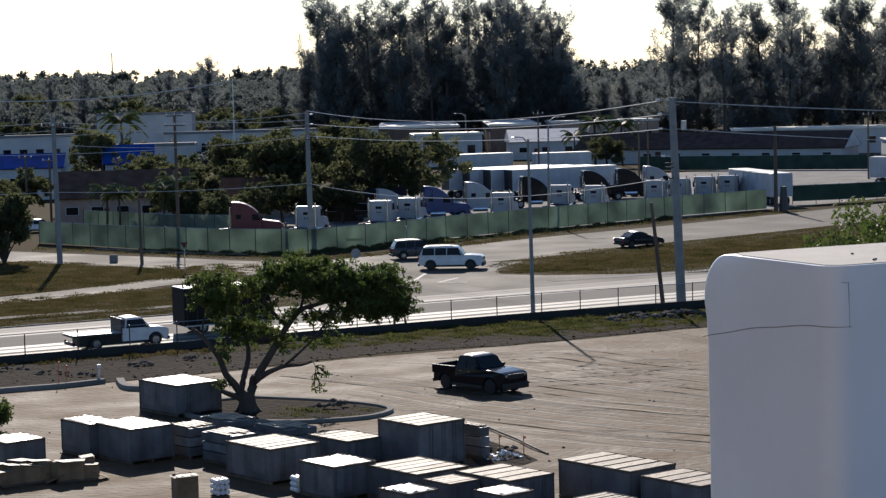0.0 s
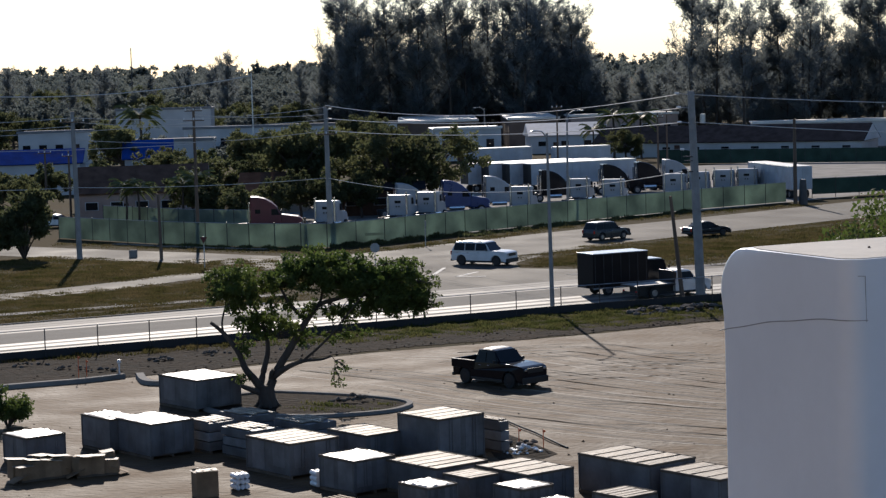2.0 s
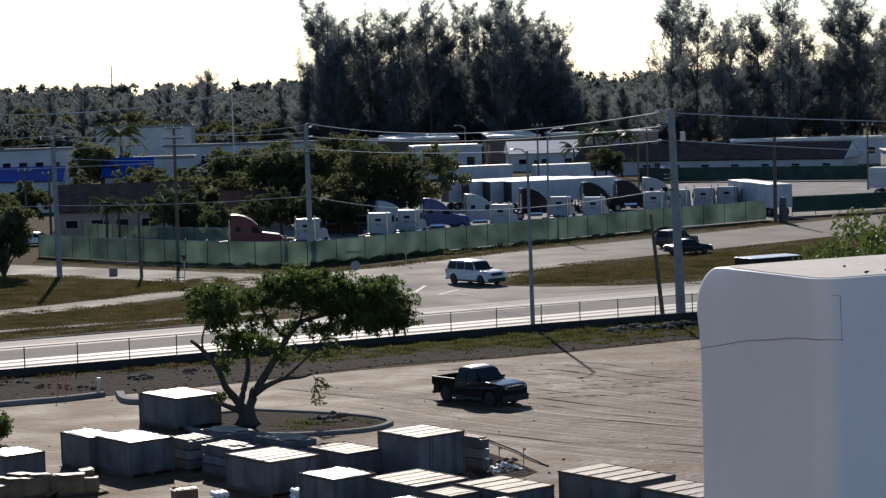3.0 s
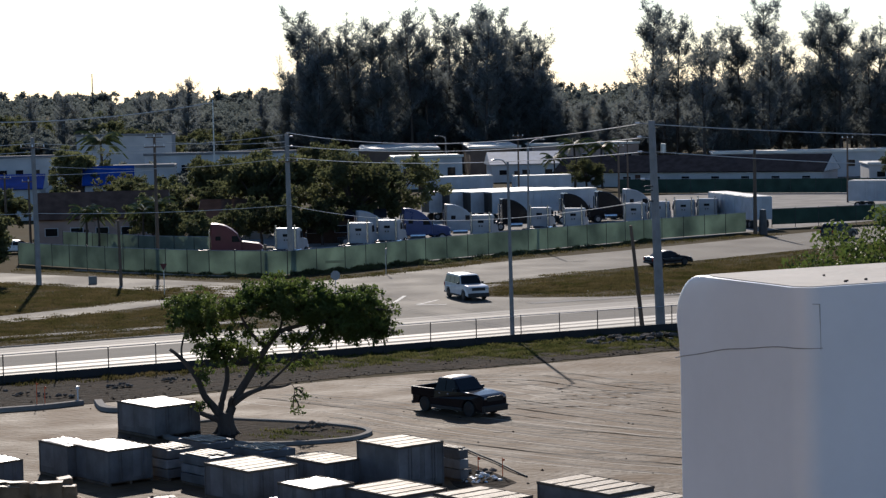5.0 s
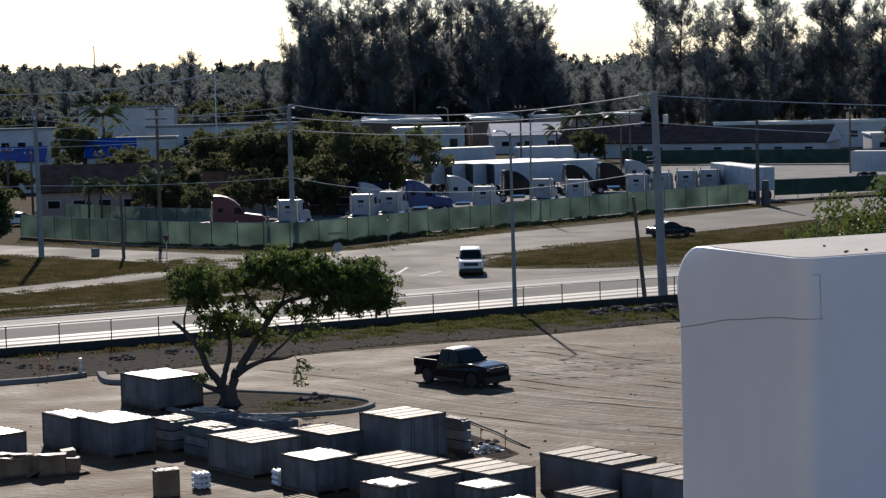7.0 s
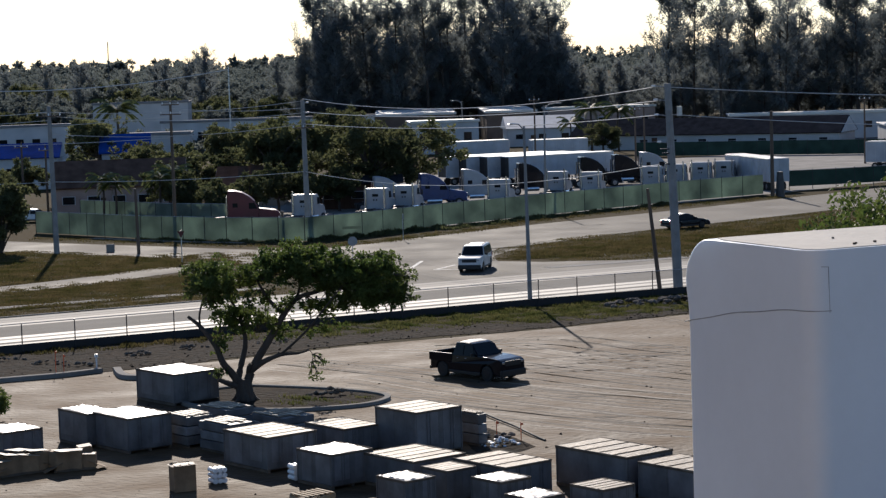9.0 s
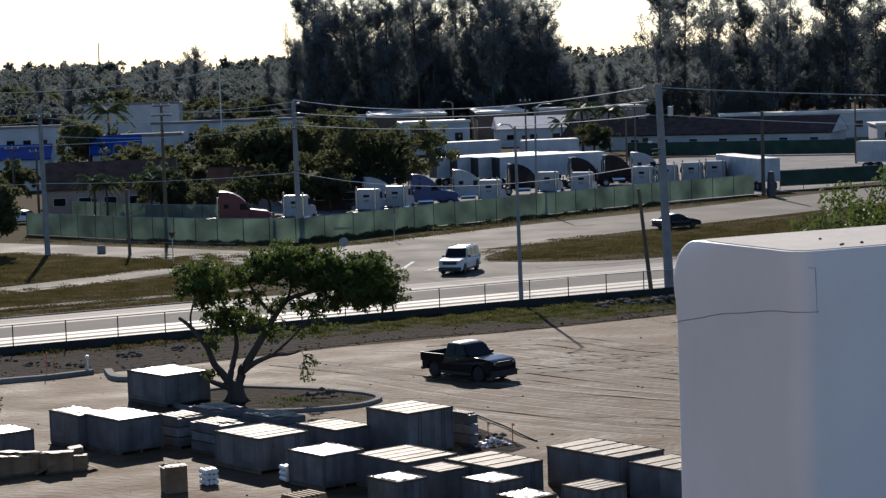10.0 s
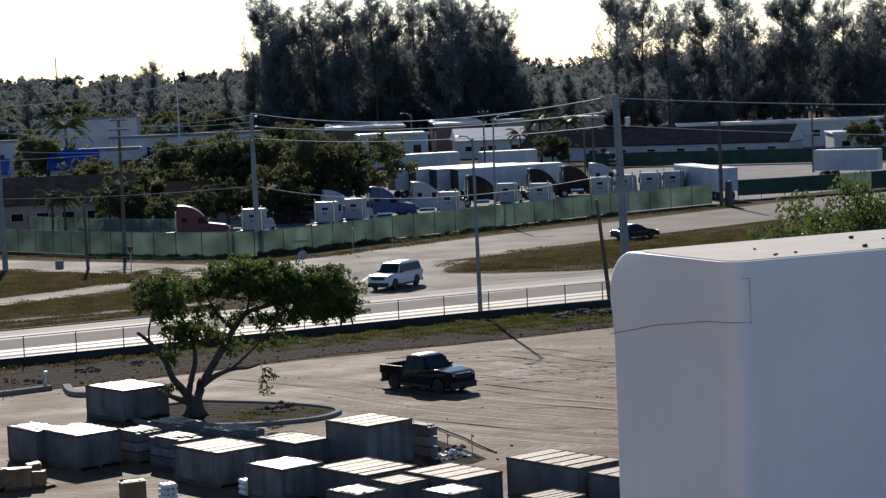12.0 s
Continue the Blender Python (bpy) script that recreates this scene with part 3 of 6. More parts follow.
# ---- the white rounded pillar close to the camera, on the edge of the roof ----
def pillar():
    e = thing("pillar", "white plastered roof pillar with a rounded shoulder", "pillar", pose(1.282, 8.0, 15.9, 0, 0, 25))
    # one face runs along local y and ends in the rounded shoulder, the other runs along local x
    h, r = 1.352, 0.17
    levels = [(0.0, 0.86), (0.5, 0.86), (1.0, 0.862), (h - 0.26, 0.866), (h - 0.23, 0.872), (h - 0.20, 0.878)]
    levels += [(h - r + r * math.sin(a), 0.88 - r + r * math.cos(a)) for a in (math.pi / 2 * k / 9 for k in range(10))]
    body = []
    for z, w in levels:
        ring = [(2.6, 0.0), (1.6, 0.0), (0.8, 0.0)]
        ring += [(0.09 - 0.09 * math.sin(a), 0.09 - 0.09 * math.cos(a)) for a in (math.pi / 2 * k / 8 for k in range(9))]
        ring += [(0, w * 0.3), (0, w * 0.6)] + [(0.05 - 0.05 * math.cos(a), w - 0.05 + 0.05 * math.sin(a)) for a in (math.pi / 2 * k / 5 for k in range(6))]
        ring += [(1.0, w), (2.6, w)]
        body.append([(x + 0.002 * noise.noise((x * 3, y * 5, z * 4)), y + 0.003 * noise.noise((x * 4 + 9, y * 3, z * 5)), z) for x, y in ring])
    part("body", loft(body), M["plaster"], e, smooth=True)
    low = lambda s: h - 0.2185 - 0.112 * s * s - 0.058 * s * (1 - s) - 0.002 * s
    line = [(0.09 - 0.09 * math.sin(a), 0.09 - 0.09 * math.cos(a), low(0.0)) for a in (math.pi / 2 * k / 8 for k in range(8))]
    line += [(-0.0005, 0.09 + 0.77 * k / 16, low(k / 16) + 0.002 * math.sin(k * 0.9)) for k in range(17)]
    part("crack", tube(line, 0.0022, 5), M["seam"], e, "thin dark joint across the plaster")
    part("crack", tube([(0.083, 0.0, h - 0.225), (0.08, 0.0, h - 0.06)], 0.0014, 5), M["seam"], e)
    part("crack", tube([(0.08, 0.0, h - 0.06), (0.05, 0.001, h - 0.058)], 0.0012, 5), M["seam"], e)
    skin = [(2.55, 0.022), (0.09, 0.022)] + [(0.09 - 0.066 * math.sin(a), 0.09 - 0.066 * math.cos(a)) for a in (math.pi / 2 * k / 6 for k in range(1, 7))] + [(0.024, 0.4), (0.03, 0.62), (0.06, 0.70), (0.3, 0.715), (2.55, 0.715)]
    part("dusty_top", slab([(x + 0.004 * noise.noise((x * 9, y * 9, 1.0)), y + 0.006 * noise.noise((x * 7, y * 7, 4.0))) for x, y in skin], h - 0.01, h + 0.003), M["dusty_top"], e, "cream-coloured film of dust on the flat top")
    rng = random.Random(4)
    for i in range(14):
        x, y = 0.06 + rng.random() * 1.3, 0.06 + rng.random() * 0.55
        s = 0.004 + rng.random() * 0.009
        part("grit", box((x, y, h + 0.003 + s * 0.45), (s * 1.7, s * 1.1, s), s * 0.3, seg=1), M["speck"], e)


pillar()
solid("roof_slab", box((0, 0.0, 7.95), (40, 19.6, 15.9)), M["wall_white"], "plain pale building that carries the roof terrace", "building", kind="structure")
# Dark sheet, never in view, added so less light bounces up the pillar.
solid("roof_floor", box((0, 0, 15.904), (39.9, 19.5, 0.02)), M["bounce_cut_dark"], "unseen dark sheet added on the roof to cut bounced light", "roof", kind="structure")
# Out-of-view wall, added to throw warm light on the pillar's left face.
solid("wall_stairhouse", box((-11.5, -3.5, 20.4), (17, 0.3, 9.0), 0.02), M["bounce_tan"], "unseen tan wall added to bounce warm light onto the pillar", "wall", kind="structure")


# ---- crates and pallets on the lot ----
def crate(x, y, w, d, h, yaw, lid="lid", body="wrap", slats=4, cover=False, z=0.02, pallet=True, label="grey-wrapped crate on a pallet with a bright slatted lid"):
    e = thing("crate", label, "crate", pose(x, y, z, 0, 0, yaw), "crates on the lot")
    rng = random.Random(int(x * 100 + y * 10))
    b0 = 0.14 if pallet else 0.0
    if pallet:
        for k in (-1, 0, 1):
            part("pallet_runner", box((k * (w / 2 - 0.08), 0, 0.06), (0.12, d, 0.11), 0.008, seg=1), M["pallet"], e)
        part("pallet_deck", box((0, 0, 0.127), (w, d, 0.022), 0.004, seg=1), M["pallet"], e)
    bm = box((0, 0, b0 + (h - b0) / 2), (w * 0.97, d * 0.97, h - b0), 0.03)
    part("body", bm, M[body], e)
    if cover:
        c = bmesh.new()
        n = 14
        grid = [[c.verts.new((w * 0.5 * (2 * i / n - 1), d * 0.5 * (2 * j / n - 1), h + 0.01 + (0.0 if i in (0, n) or j in (0, n) else 0.03 + 0.12 * abs(noise.noise((i * 0.45 + x, j * 0.45 + y, 1.0))) + 0.012 * rng.random()))) for j in range(n + 1)] for i in range(n + 1)]
        for i in range(n):
            for j in range(n):
                c.faces.new((grid[i][j], grid[i + 1][j], grid[i + 1][j + 1], grid[i][j + 1]))
        part("plastic_cover", c, M["cover"], e, "bright crumpled plastic cover", smooth=True)
    else:
        for k in range(slats):
            ww = d / slats
            part("lid_board", box(((rng.random() - 0.5) * 0.03, -d / 2 + ww * (k + 0.5), h + 0.02 + rng.random() * 0.012), (w * (0.97 + 0.04 * rng.random()), ww * (0.76 + 0.12 * rng.random()), 0.035), 0.006, seg=1), M[lid], e)
    for k in range(2):
        pw, ph = w * rng.uniform(0.25, 0.45), (h - b0) * rng.uniform(0.7, 0.96)
        part("wrap_panel", box((w * (k * 0.46 - 0.24), -d * 0.487, h - 0.02 - ph / 2), (pw, 0.012, ph), 0.003, seg=1), M["wrap_sheet"], e)
        pw, ph = d * rng.uniform(0.25, 0.45), (h - b0) * rng.uniform(0.7, 0.96)
        part("wrap_panel", box((-w * 0.487, d * (k * 0.46 - 0.24), h - 0.02 - ph / 2), (0.012, pw, ph), 0.003, seg=1), M["wrap_sheet"], e)
    for sx in (-1, 1):
        part("lid_edge", box((sx * w * 0.492, 0, h + 0.01), (0.05, d * 1.0, 0.11), 0.008, seg=1), M["pallet"], e)
        part("lid_edge", box((0, sx * d * 0.492, h + 0.006), (w * 0.955, 0.05, 0.10), 0.008, seg=1), M["pallet"], e)
    for sx in (-1, 1):
        for k in range(2):
            part("corner_batten", box((sx * w * 0.25 + w * 0.06 * k, -d * 0.4975, b0 + (h - b0) * 0.5), (0.05, 0.012, (h - b0) * 0.94), 0.003, seg=1), M[body], e)
    for k in (-0.3, 0.3):
        part("strap", box((k * w, 0, b0 + (h - b0) / 2), (0.04, d * 0.976, h - b0 + 0.006), 0.004, seg=1), M["dark_band"], e)
    for sy in (-1, 1):
        part("corner_post", box((-w * 0.487, sy * d * 0.487, b0 + (h - b0) / 2), (0.06, 0.06, h - b0), 0.01, seg=1), M[body], e)
        part("corner_post", box((w * 0.487, sy * d * 0.487, b0 + (h - b0) / 2), (0.06, 0.06, h - b0), 0.01, seg=1), M[body], e)
    return e


def bundle(x, y, w, d, h, yaw, layers=3, label="stack of bundled grey boards on a pallet"):
    e = thing("board_stack", label, "stack", pose(x, y, 0.02, 0, 0, yaw), "board stacks on the lot")
    rng = random.Random(int(x * 77 + y * 13))
    for k in (-1, 1):
        part("pallet_runner", box((k * (w / 2 - 0.1), 0, 0.05), (0.12, d, 0.1), 0.008, seg=1), M["pallet"], e)
    t = (h - 0.1) / layers
    for k in range(layers):
        part("layer", box(((rng.random() - 0.5) * 0.06, (rng.random() - 0.5) * 0.06, 0.1 + t * (k + 0.5)), (w, d, t * 0.9), 0.02), M["wrap2"] if k % 2 else M["wrap"], e)
    for k in range(5):
        part("plastic_flap", box((-w / 2 + w * (k + 0.5) / 5, (rng.random() - 0.5) * d * 0.2, h + 0.03), (w / 6.2, d * (0.6 + 0.3 * rng.random()), 0.05), 0.02), M["lid"], e)
    return e


# x, y, width, depth, height
CRATES = [
    (-14.45, 119.7, 2.85, 3.75, 1.62),
    (-17.25, 106.7, 1.6, 2.7, 1.58),
    (-15.02, 105.3, 2.4, 3.5, 1.60),
    (-8.0, 99.4, 2.7, 3.45, 1.52),
    (-1.4, 101.8, 2.7, 3.0, 2.0),
    (-4.9, 102.6, 2.1, 3.0, 1.20),
    (-4.9, 94.6, 2.2, 2.5, 1.43),
    (-1.5, 93.6, 2.8, 3.4, 1.31),
    (2.1, 91.2, 2.5, 3.3, 1.37),
    (6.7, 91.7, 2.6, 4.3, 1.61),
    (9.4, 88.4, 2.4, 3.3, 1.49),
    (-20.3, 103.6, 2.1, 2.2, 1.30),
    (-1.8, 88.2, 1.5, 1.9, 1.35),
    (-0.1, 90.3, 1.55, 1.7, 1.30),
    (1.95, 87.4, 1.6, 1.8, 1.35),
    (5.75, 85.0, 1.7, 1.8, 1.40),
    (3.15, 84.8, 1.6, 1.7, 1.15),
]
COVERED = (0, 1, 2, 6, 11, 12, 14, 16)
for n, (x, y, w, d, h) in enumerate(CRATES):
    crate(x, y, w, d, h, 39, slats=4 + n % 2, cover=n in COVERED, label="grey-wrapped crate under a crumpled bright plastic cover" if n in COVERED else "low open-topped pallet of grey goods" if h < 1.36 and w < 1.8 else "grey-wrapped crate on a pallet with a bright slatted lid")
for x, y, w, d, h in ((-12.3, 105.6, 1.5, 2.0, 1.45), (-10.3, 103.4, 1.5, 2.3, 1.4), (-7.9, 106.6, 1.8, 2.6, 1.15), (-10.9, 108.9, 1.6, 2.6, 1.25), (0.95, 103.1, 0.5, 1.8, 1.5)):
    bundle(x, y, w, d, h, 39)


def slatted_crate(x, y, yaw):
    """An empty low crate of raw pale slats."""
    e = thing("slatted_crate", "empty low crate of raw pale wooden slats", "crate", pose(x, y, 0.02, 0, 0, yaw))
    for sx in (-1, 1):
        for sy in (-1, 1):
            part("post", box((sx * 0.66, sy * 0.5, 0.5), (0.09, 0.09, 1.0), 0.008, seg=1), M["raw_wood"], e)
    for k in range(4):
        for sy in (-1, 1):
            part("slat", box((0, sy * 0.56, 0.13 + 0.25 * k), (1.42, 0.025, 0.13), 0.005, seg=1), M["raw_wood"], e)
            part("slat", box((sy * 0.72, 0, 0.13 + 0.25 * k), (0.025, 1.08, 0.13), 0.005, seg=1), M["raw_wood"], e)
    for k in range(6):
        part("lid_board", box((-0.6 + 0.24 * k, 0, 1.02), (0.13, 1.16, 0.03), 0.005, seg=1), M["raw_wood"], e)


slatted_crate(-5.45, 87.3, 39)


def carton_heap(x, y, yaw, n, label, seed):
    e = thing("carton_heap", label, "cartons", pose(x, y, 0.02, 0, 0, yaw), "loose cartons")
    rng = random.Random(seed)
    part("pallet_deck", box((0, 0, 0.06), (n * 0.62, 1.3, 0.11), 0.01, seg=1), M["pallet"], e)
    for k in range(n):
        for j in range(2):
            w, d, h = 0.55 + rng.random() * 0.3, 0.55 + rng.random() * 0.2, 0.4 + rng.random() * 0.5
            cx, cy = -n * 0.31 + 0.62 * (k + 0.5), -0.32 + 0.64 * j
            tilt = Matrix.Rotation(rng.uniform(-0.4, 0.4), 3, "Z") @ Matrix.Rotation(rng.uniform(-0.07, 0.07), 3, "Y")
            part("carton", box((cx, cy, 0.1 + h / 2), (w, d, h), 0.015, seg=1, turn=tilt), M["card"], e)
            part("flap", box((cx + rng.uniform(-0.15, 0.15), cy + rng.uniform(-0.15, 0.1), 0.14 + h), (w * rng.uniform(0.9, 1.3), d * rng.uniform(0.9, 1.2), 0.02), 0.004, seg=1, turn=tilt @ Matrix.Rotation(rng.uniform(-0.08, 0.16), 3, "Y")), M["lid"], e)
    for sx in (-1, 1):
        part("loose_sheet", box((sx * n * 0.33, -0.5, 0.24), (0.9, 0.7, 0.02), 0.004, seg=1, turn=Matrix.Rotation(sx * 0.42, 3, "Y")), M["card"], e)


carton_heap(-19.2, 99.3, 35, 4, "heap of open brown cartons on the dusty ground", 3)
carton_heap(-16.9, 99.9, 20, 3, "brown cartons with raised pale flaps", 5)
e = thing("carton", "tall brown carton with raised pale flaps beside white rolls", "carton", pose(-11.3, 94.0, 0.02, 0, 0, 24), "loose cartons")
part("body", box((0, 0, 0.55), (0.95, 0.8, 1.1), 0.015, seg=1), M["card"], e)
for sx, sy, w, d in ((-1, 0, 0.4, 0.8), (1, 0, 0.4, 0.8), (0, -1, 0.9, 0.34), (0, 1, 0.9, 0.34)):
    part("flap", box((sx * 0.36, sy * 0.32, 1.13 + 0.03 * abs(sy)), (w, d, 0.012), 0.003, seg=1, turn=Matrix.Rotation(sx * 0.22, 3, "Y") @ Matrix.Rotation(-sy * 0.18, 3, "X")), M["lid"], e)
for x, y, n in ((-9.9, 95.4, 3), (-6.5, 95.6, 5)):
    e = thing("plastic_rolls", "small stack of white plastic rolls on the ground", "rolls", pose(x, y, 0.02, 0, 0, 30))
    for k in range(n):
        for j in range(3):
            part("roll", tube([(-0.3 + 0.22 * k, -0.3, 0.13 + 0.23 * j), (-0.3 + 0.22 * k, 0.3, 0.13 + 0.23 * j)], 0.11, 10), M["white_plastic"], e)


# ---- kerbed planting island ----
isl = [(-10.9, 123.4), (-7.4, 121.8), (-4.6, 119.9), (-3.3, 118.2), (-3.4, 116.6), (-4.6, 115.2), (-7.4, 114.4), (-10.0, 114.8), (-13.2, 116.6), (-14.2, 119.4), (-13.0, 122.2)]
isl = [(p[0], p[1]) for p in curve_points([(*p, 0) for p in isl + isl[:1]], 5)]
solid("kerb", band(isl, 0.32, 0.0, 0.2), M["concrete"], "curved concrete kerb round the planting island", "kerb", kind="structure")
solid("island_soil", slab(isl[:-1], 0.02, 0.10), M["mud"], "dark bare soil of the planting island", "soil", kind="structure")
tufts("grass", [(-9, 118), (-6.5, 117), (-5, 117.4)], 2.6, 1500, 0.22, M["grass_green"], "sparse weeds on the planting island", 9)
for line in ([(-34, 124.5), (-25.7, 128.5), (-22.6, 129.8), (-20.3, 131.4)], [(-19.4, 131.6), (-18.6, 128.6), (-17.4, 127.8), (-15.8, 127.7)]):
    solid("kerb", band([(p[0], p[1]) for p in curve_points([(*p, 0) for p in line], 6)], 0.45, 0.0, 0.28), M["concrete"], "pale concrete kerb at the lot's edge", "kerb", kind="structure")


# ---- trees ----
def limb(bm, pts, r0, r1, sides=8):
    p = curve_points(pts, 5)
    tube(p, [r0 + (r1 - r0) * k / (len(p) - 1) for k in range(len(p))], sides, bm)


def island_tree():
    e = thing("tree", "broad spreading tree with a layered green crown on the island", "tree", pose(-10.82, 118.2, 0.08))
    rng = random.Random(11)
    bm = bmesh.new()
    limb(bm, [(0.15, 0, -0.1), (0.08, 0, 0.5), (0.05, 0, 1.15)], 0.52, 0.40, 12)
    for a in range(6):
        limb(bm, [(0.1 + 0.3 * math.cos(a), 0.3 * math.sin(a), 0.45), (0.1 + 0.55 * math.cos(a), 0.55 * math.sin(a), 0.1), (0.1 + 0.8 * math.cos(a), 0.8 * math.sin(a), -0.05)], 0.16, 0.06, 6)
    # the great limbs
    limb(bm, [(-0.1, 0, 0.8), (-0.55, -0.1, 1.5), (-1.0, -0.2, 2.1), (-1.35, -0.2, 3.0), (-2.1, -0.1, 4.0), (-2.75, 0, 4.55)], 0.24, 0.083, 9)
    limb(bm, [(-2.1, -0.1, 4.0), (-2.15, 0.1, 4.6), (-1.9, 0.3, 5.6), (-1.6, 0.3, 6.5)], 0.07, 0.030, 6)
    limb(bm, [(-0.25, 0, 1.1), (-0.05, 0.4, 2.0), (0.15, 0.7, 2.9), (0.0, 0.9, 4.0), (-0.6, 0.9, 5.4), (-1.2, 0.8, 6.7)], 0.19, 0.038, 8)
    limb(bm, [(0.2, 0, 0.9), (0.65, 0.1, 1.9), (1.35, 0.2, 3.0), (2.3, 0.2, 4.5), (3.0, 0.2, 5.3), (3.9, 0.1, 5.6), (5.2, 0, 5.9), (6.8, -0.1, 6.4)], 0.25, 0.045, 9)
    limb(bm, [(2.3, 0.2, 4.5), (1.6, -0.3, 5.3), (1.0, -0.5, 6.4), (0.7, -0.5, 7.3)], 0.12, 0.030, 7)
    limb(bm, [(0.5, 0, 1.6), (1.2, -0.4, 2.1), (2.1, -0.5, 2.45), (3.0, -0.5, 2.5), (3.6, -0.5, 2.65)], 0.18, 0.038, 8)
    limb(bm, [(2.1, -0.5, 2.45), (3.4, -0.9, 3.6), (4.6, -1.2, 5.0), (5.6, -1.3, 6.2)], 0.08, 0.022, 6)
    limb(bm, [(0.3, 0.1, 1.3), (0.35, -0.2, 1.75), (0.48, -0.3, 2.0)], 0.14, 0.090, 8)
    limb(bm, [(-0.2, -0.1, 0.75), (-0.8, -0.2, 1.0), (-1.25, -0.3, 1.2)], 0.19, 0.105, 8)
    limb(bm, [(3.0, 0.2, 5.3), (3.2, 1.0, 6.2), (3.4, 1.4, 7.6)], 0.10, 0.030, 6)
    limb(bm, [(3.9, 0.1, 5.6), (5.0, 1.0, 6.6), (6.2, 1.5, 7.4)], 0.08, 0.022, 6)
    limb(bm, [(3.6, -0.5, 2.65), (3.75, -0.5, 2.4), (3.7, -0.5, 1.9), (3.5, -0.5, 1.3)], 0.02, 0.009, 5)
    limb(bm, [(5.2, 0, 5.9), (6.6, -0.8, 5.8), (8.1, -0.6, 5.6)], 0.06, 0.015, 5)
    part("trunk", bm, M["bark"], e, smooth=True)
    r = np.random.default_rng(5)
    cs, rs = [], []
    tw = bmesh.new()
    # clumps: centre, half widths, number of sprays, spread of a leaf tuft, limb that bears them
    masses = [((-1.5, 0.2, 6.55), (1.8, 1.9, 0.95), 40, 0.34, (-1.4, 0.4, 6.2)),
              ((-2.4, 0.0, 6.3), (0.8, 1.0, 0.5), 10, 0.26, (-1.6, 0.3, 6.2)),
              ((1.2, 0.1, 7.1), (1.7, 2.2, 0.8), 32, 0.36, (1.0, -0.3, 6.3)),
              ((3.2, 0.2, 7.25), (1.6, 2.2, 0.95), 34, 0.38, (3.2, 0.8, 6.3)),
              ((4.6, 0.2, 6.6), (1.7, 2.2, 1.15), 44, 0.38, (4.6, 0.3, 5.9)),
              ((6.7, -0.1, 6.3), (1.6, 2.2, 1.2), 56, 0.38, (6.4, -0.1, 6.1)),
              ((7.6, -0.3, 5.5), (1.15, 1.5, 0.85), 30, 0.32, (7.4, -0.6, 5.7)),
              ((6.0, -0.6, 5.2), (1.0, 1.0, 0.5), 13, 0.26, (5.9, -0.4, 5.8)),
              ((-0.2, 0.3, 4.7), (1.6, 1.3, 0.6), 22, 0.24, (0.0, 0.8, 4.4)),
              ((-1.4, 0.0, 5.5), (0.8, 0.8, 0.4), 9, 0.22, (-1.9, 0.3, 5.4)),
              ((0.9, -0.4, 5.6), (0.8, 0.8, 0.5), 8, 0.24, (1.2, -0.4, 5.9)),
              ((3.5, 0.2, 4.9), (0.4, 0.5, 0.5), 7, 0.22, (3.4, 0.2, 5.45)),
              ((8.9, 0.1, 6.4), (0.7, 0.7, 0.35), 7, 0.14, (7.6, 0.0, 6.4)),
              ((8.6, -0.1, 5.5), (0.5, 0.6, 0.35), 6, 0.14, (8.1, -0.6, 5.6)),
              ((7.2, 0.1, 7.4), (0.9, 0.8, 0.3), 7, 0.16, (6.2, 1.5, 7.3)),
              ((0.6, 0.2, 4.2), (1.7, 1.3, 0.7), 16, 0.24, (0.8, 0.3, 3.6)),
              ((-1.0, 0.2, 4.2), (0.8, 0.8, 0.8), 8, 0.22, (-1.2, 0.0, 3.6)),
              ((3.9, 0.0, 4.2), (1.2, 1.0, 0.7), 9, 0.22, (3.4, -0.6, 3.9)),
              ((2.2, -0.2, 5.3), (1.0, 1.0, 0.45), 8, 0.22, (2.0, 0.0, 4.9)),
              ((1.8, 0.6, 3.6), (1.3, 0.8, 0.5), 8, 0.2, (1.4, 0.3, 3.2)),
              ((4.6, -0.3, 5.0), (1.1, 0.8, 0.5), 9, 0.24, (4.6, -0.3, 5.6)),
              ((5.6, 0.2, 7.3), (1.4, 1.4, 0.5), 12, 0.24, (5.4, 1.1, 6.9)),
              ((3.62, -0.5, 1.7), (0.42, 0.3, 0.7), 9, 0.11, (3.7, -0.5, 2.0)),
              ((4.1, -0.5, 2.2), (0.25, 0.2, 0.4), 4, 0.10, (3.75, -0.5, 2.4)),
              ((-1.25, -0.1, 3.2), (0.45, 0.4, 0.7), 7, 0.16, (-1.4, -0.2, 3.1)),
              ((-1.5, -0.3, 1.75), (0.4, 0.3, 0.45), 7, 0.12, (-1.25, -0.3, 1.25))]
    for c, half, count, tuft, root in masses:
        for k in range(count):
            d = r.normal(size=3)
            d /= np.linalg.norm(d)
            p = np.array(c) + (0.25, 0, -0.1) + d * np.array(half) * r.random() ** 0.4
            mid = (Vector(root) + Vector(p)) / 2 + Vector((0, 0, 0.1))
            limb(tw, [root, mid, p], 0.03, 0.01, 4)
            for j in range(5):
                q = p + r.normal(size=3) * tuft * (1.1, 1.1, 0.5)
                cs.append(tuple(q))
                rs.append(tuft * (0.4 + 0.55 * r.random()))
    tagged(part("branch", tw, M["bark"], e), "thin brown twigs within the crown", kind="stuff")
    mesh_part("crown", leaves("crown", cs, rs, 52000, 0.10, r, 0.7), M["leaf"], e, "dense small green leaves with gaps")


island_tree()


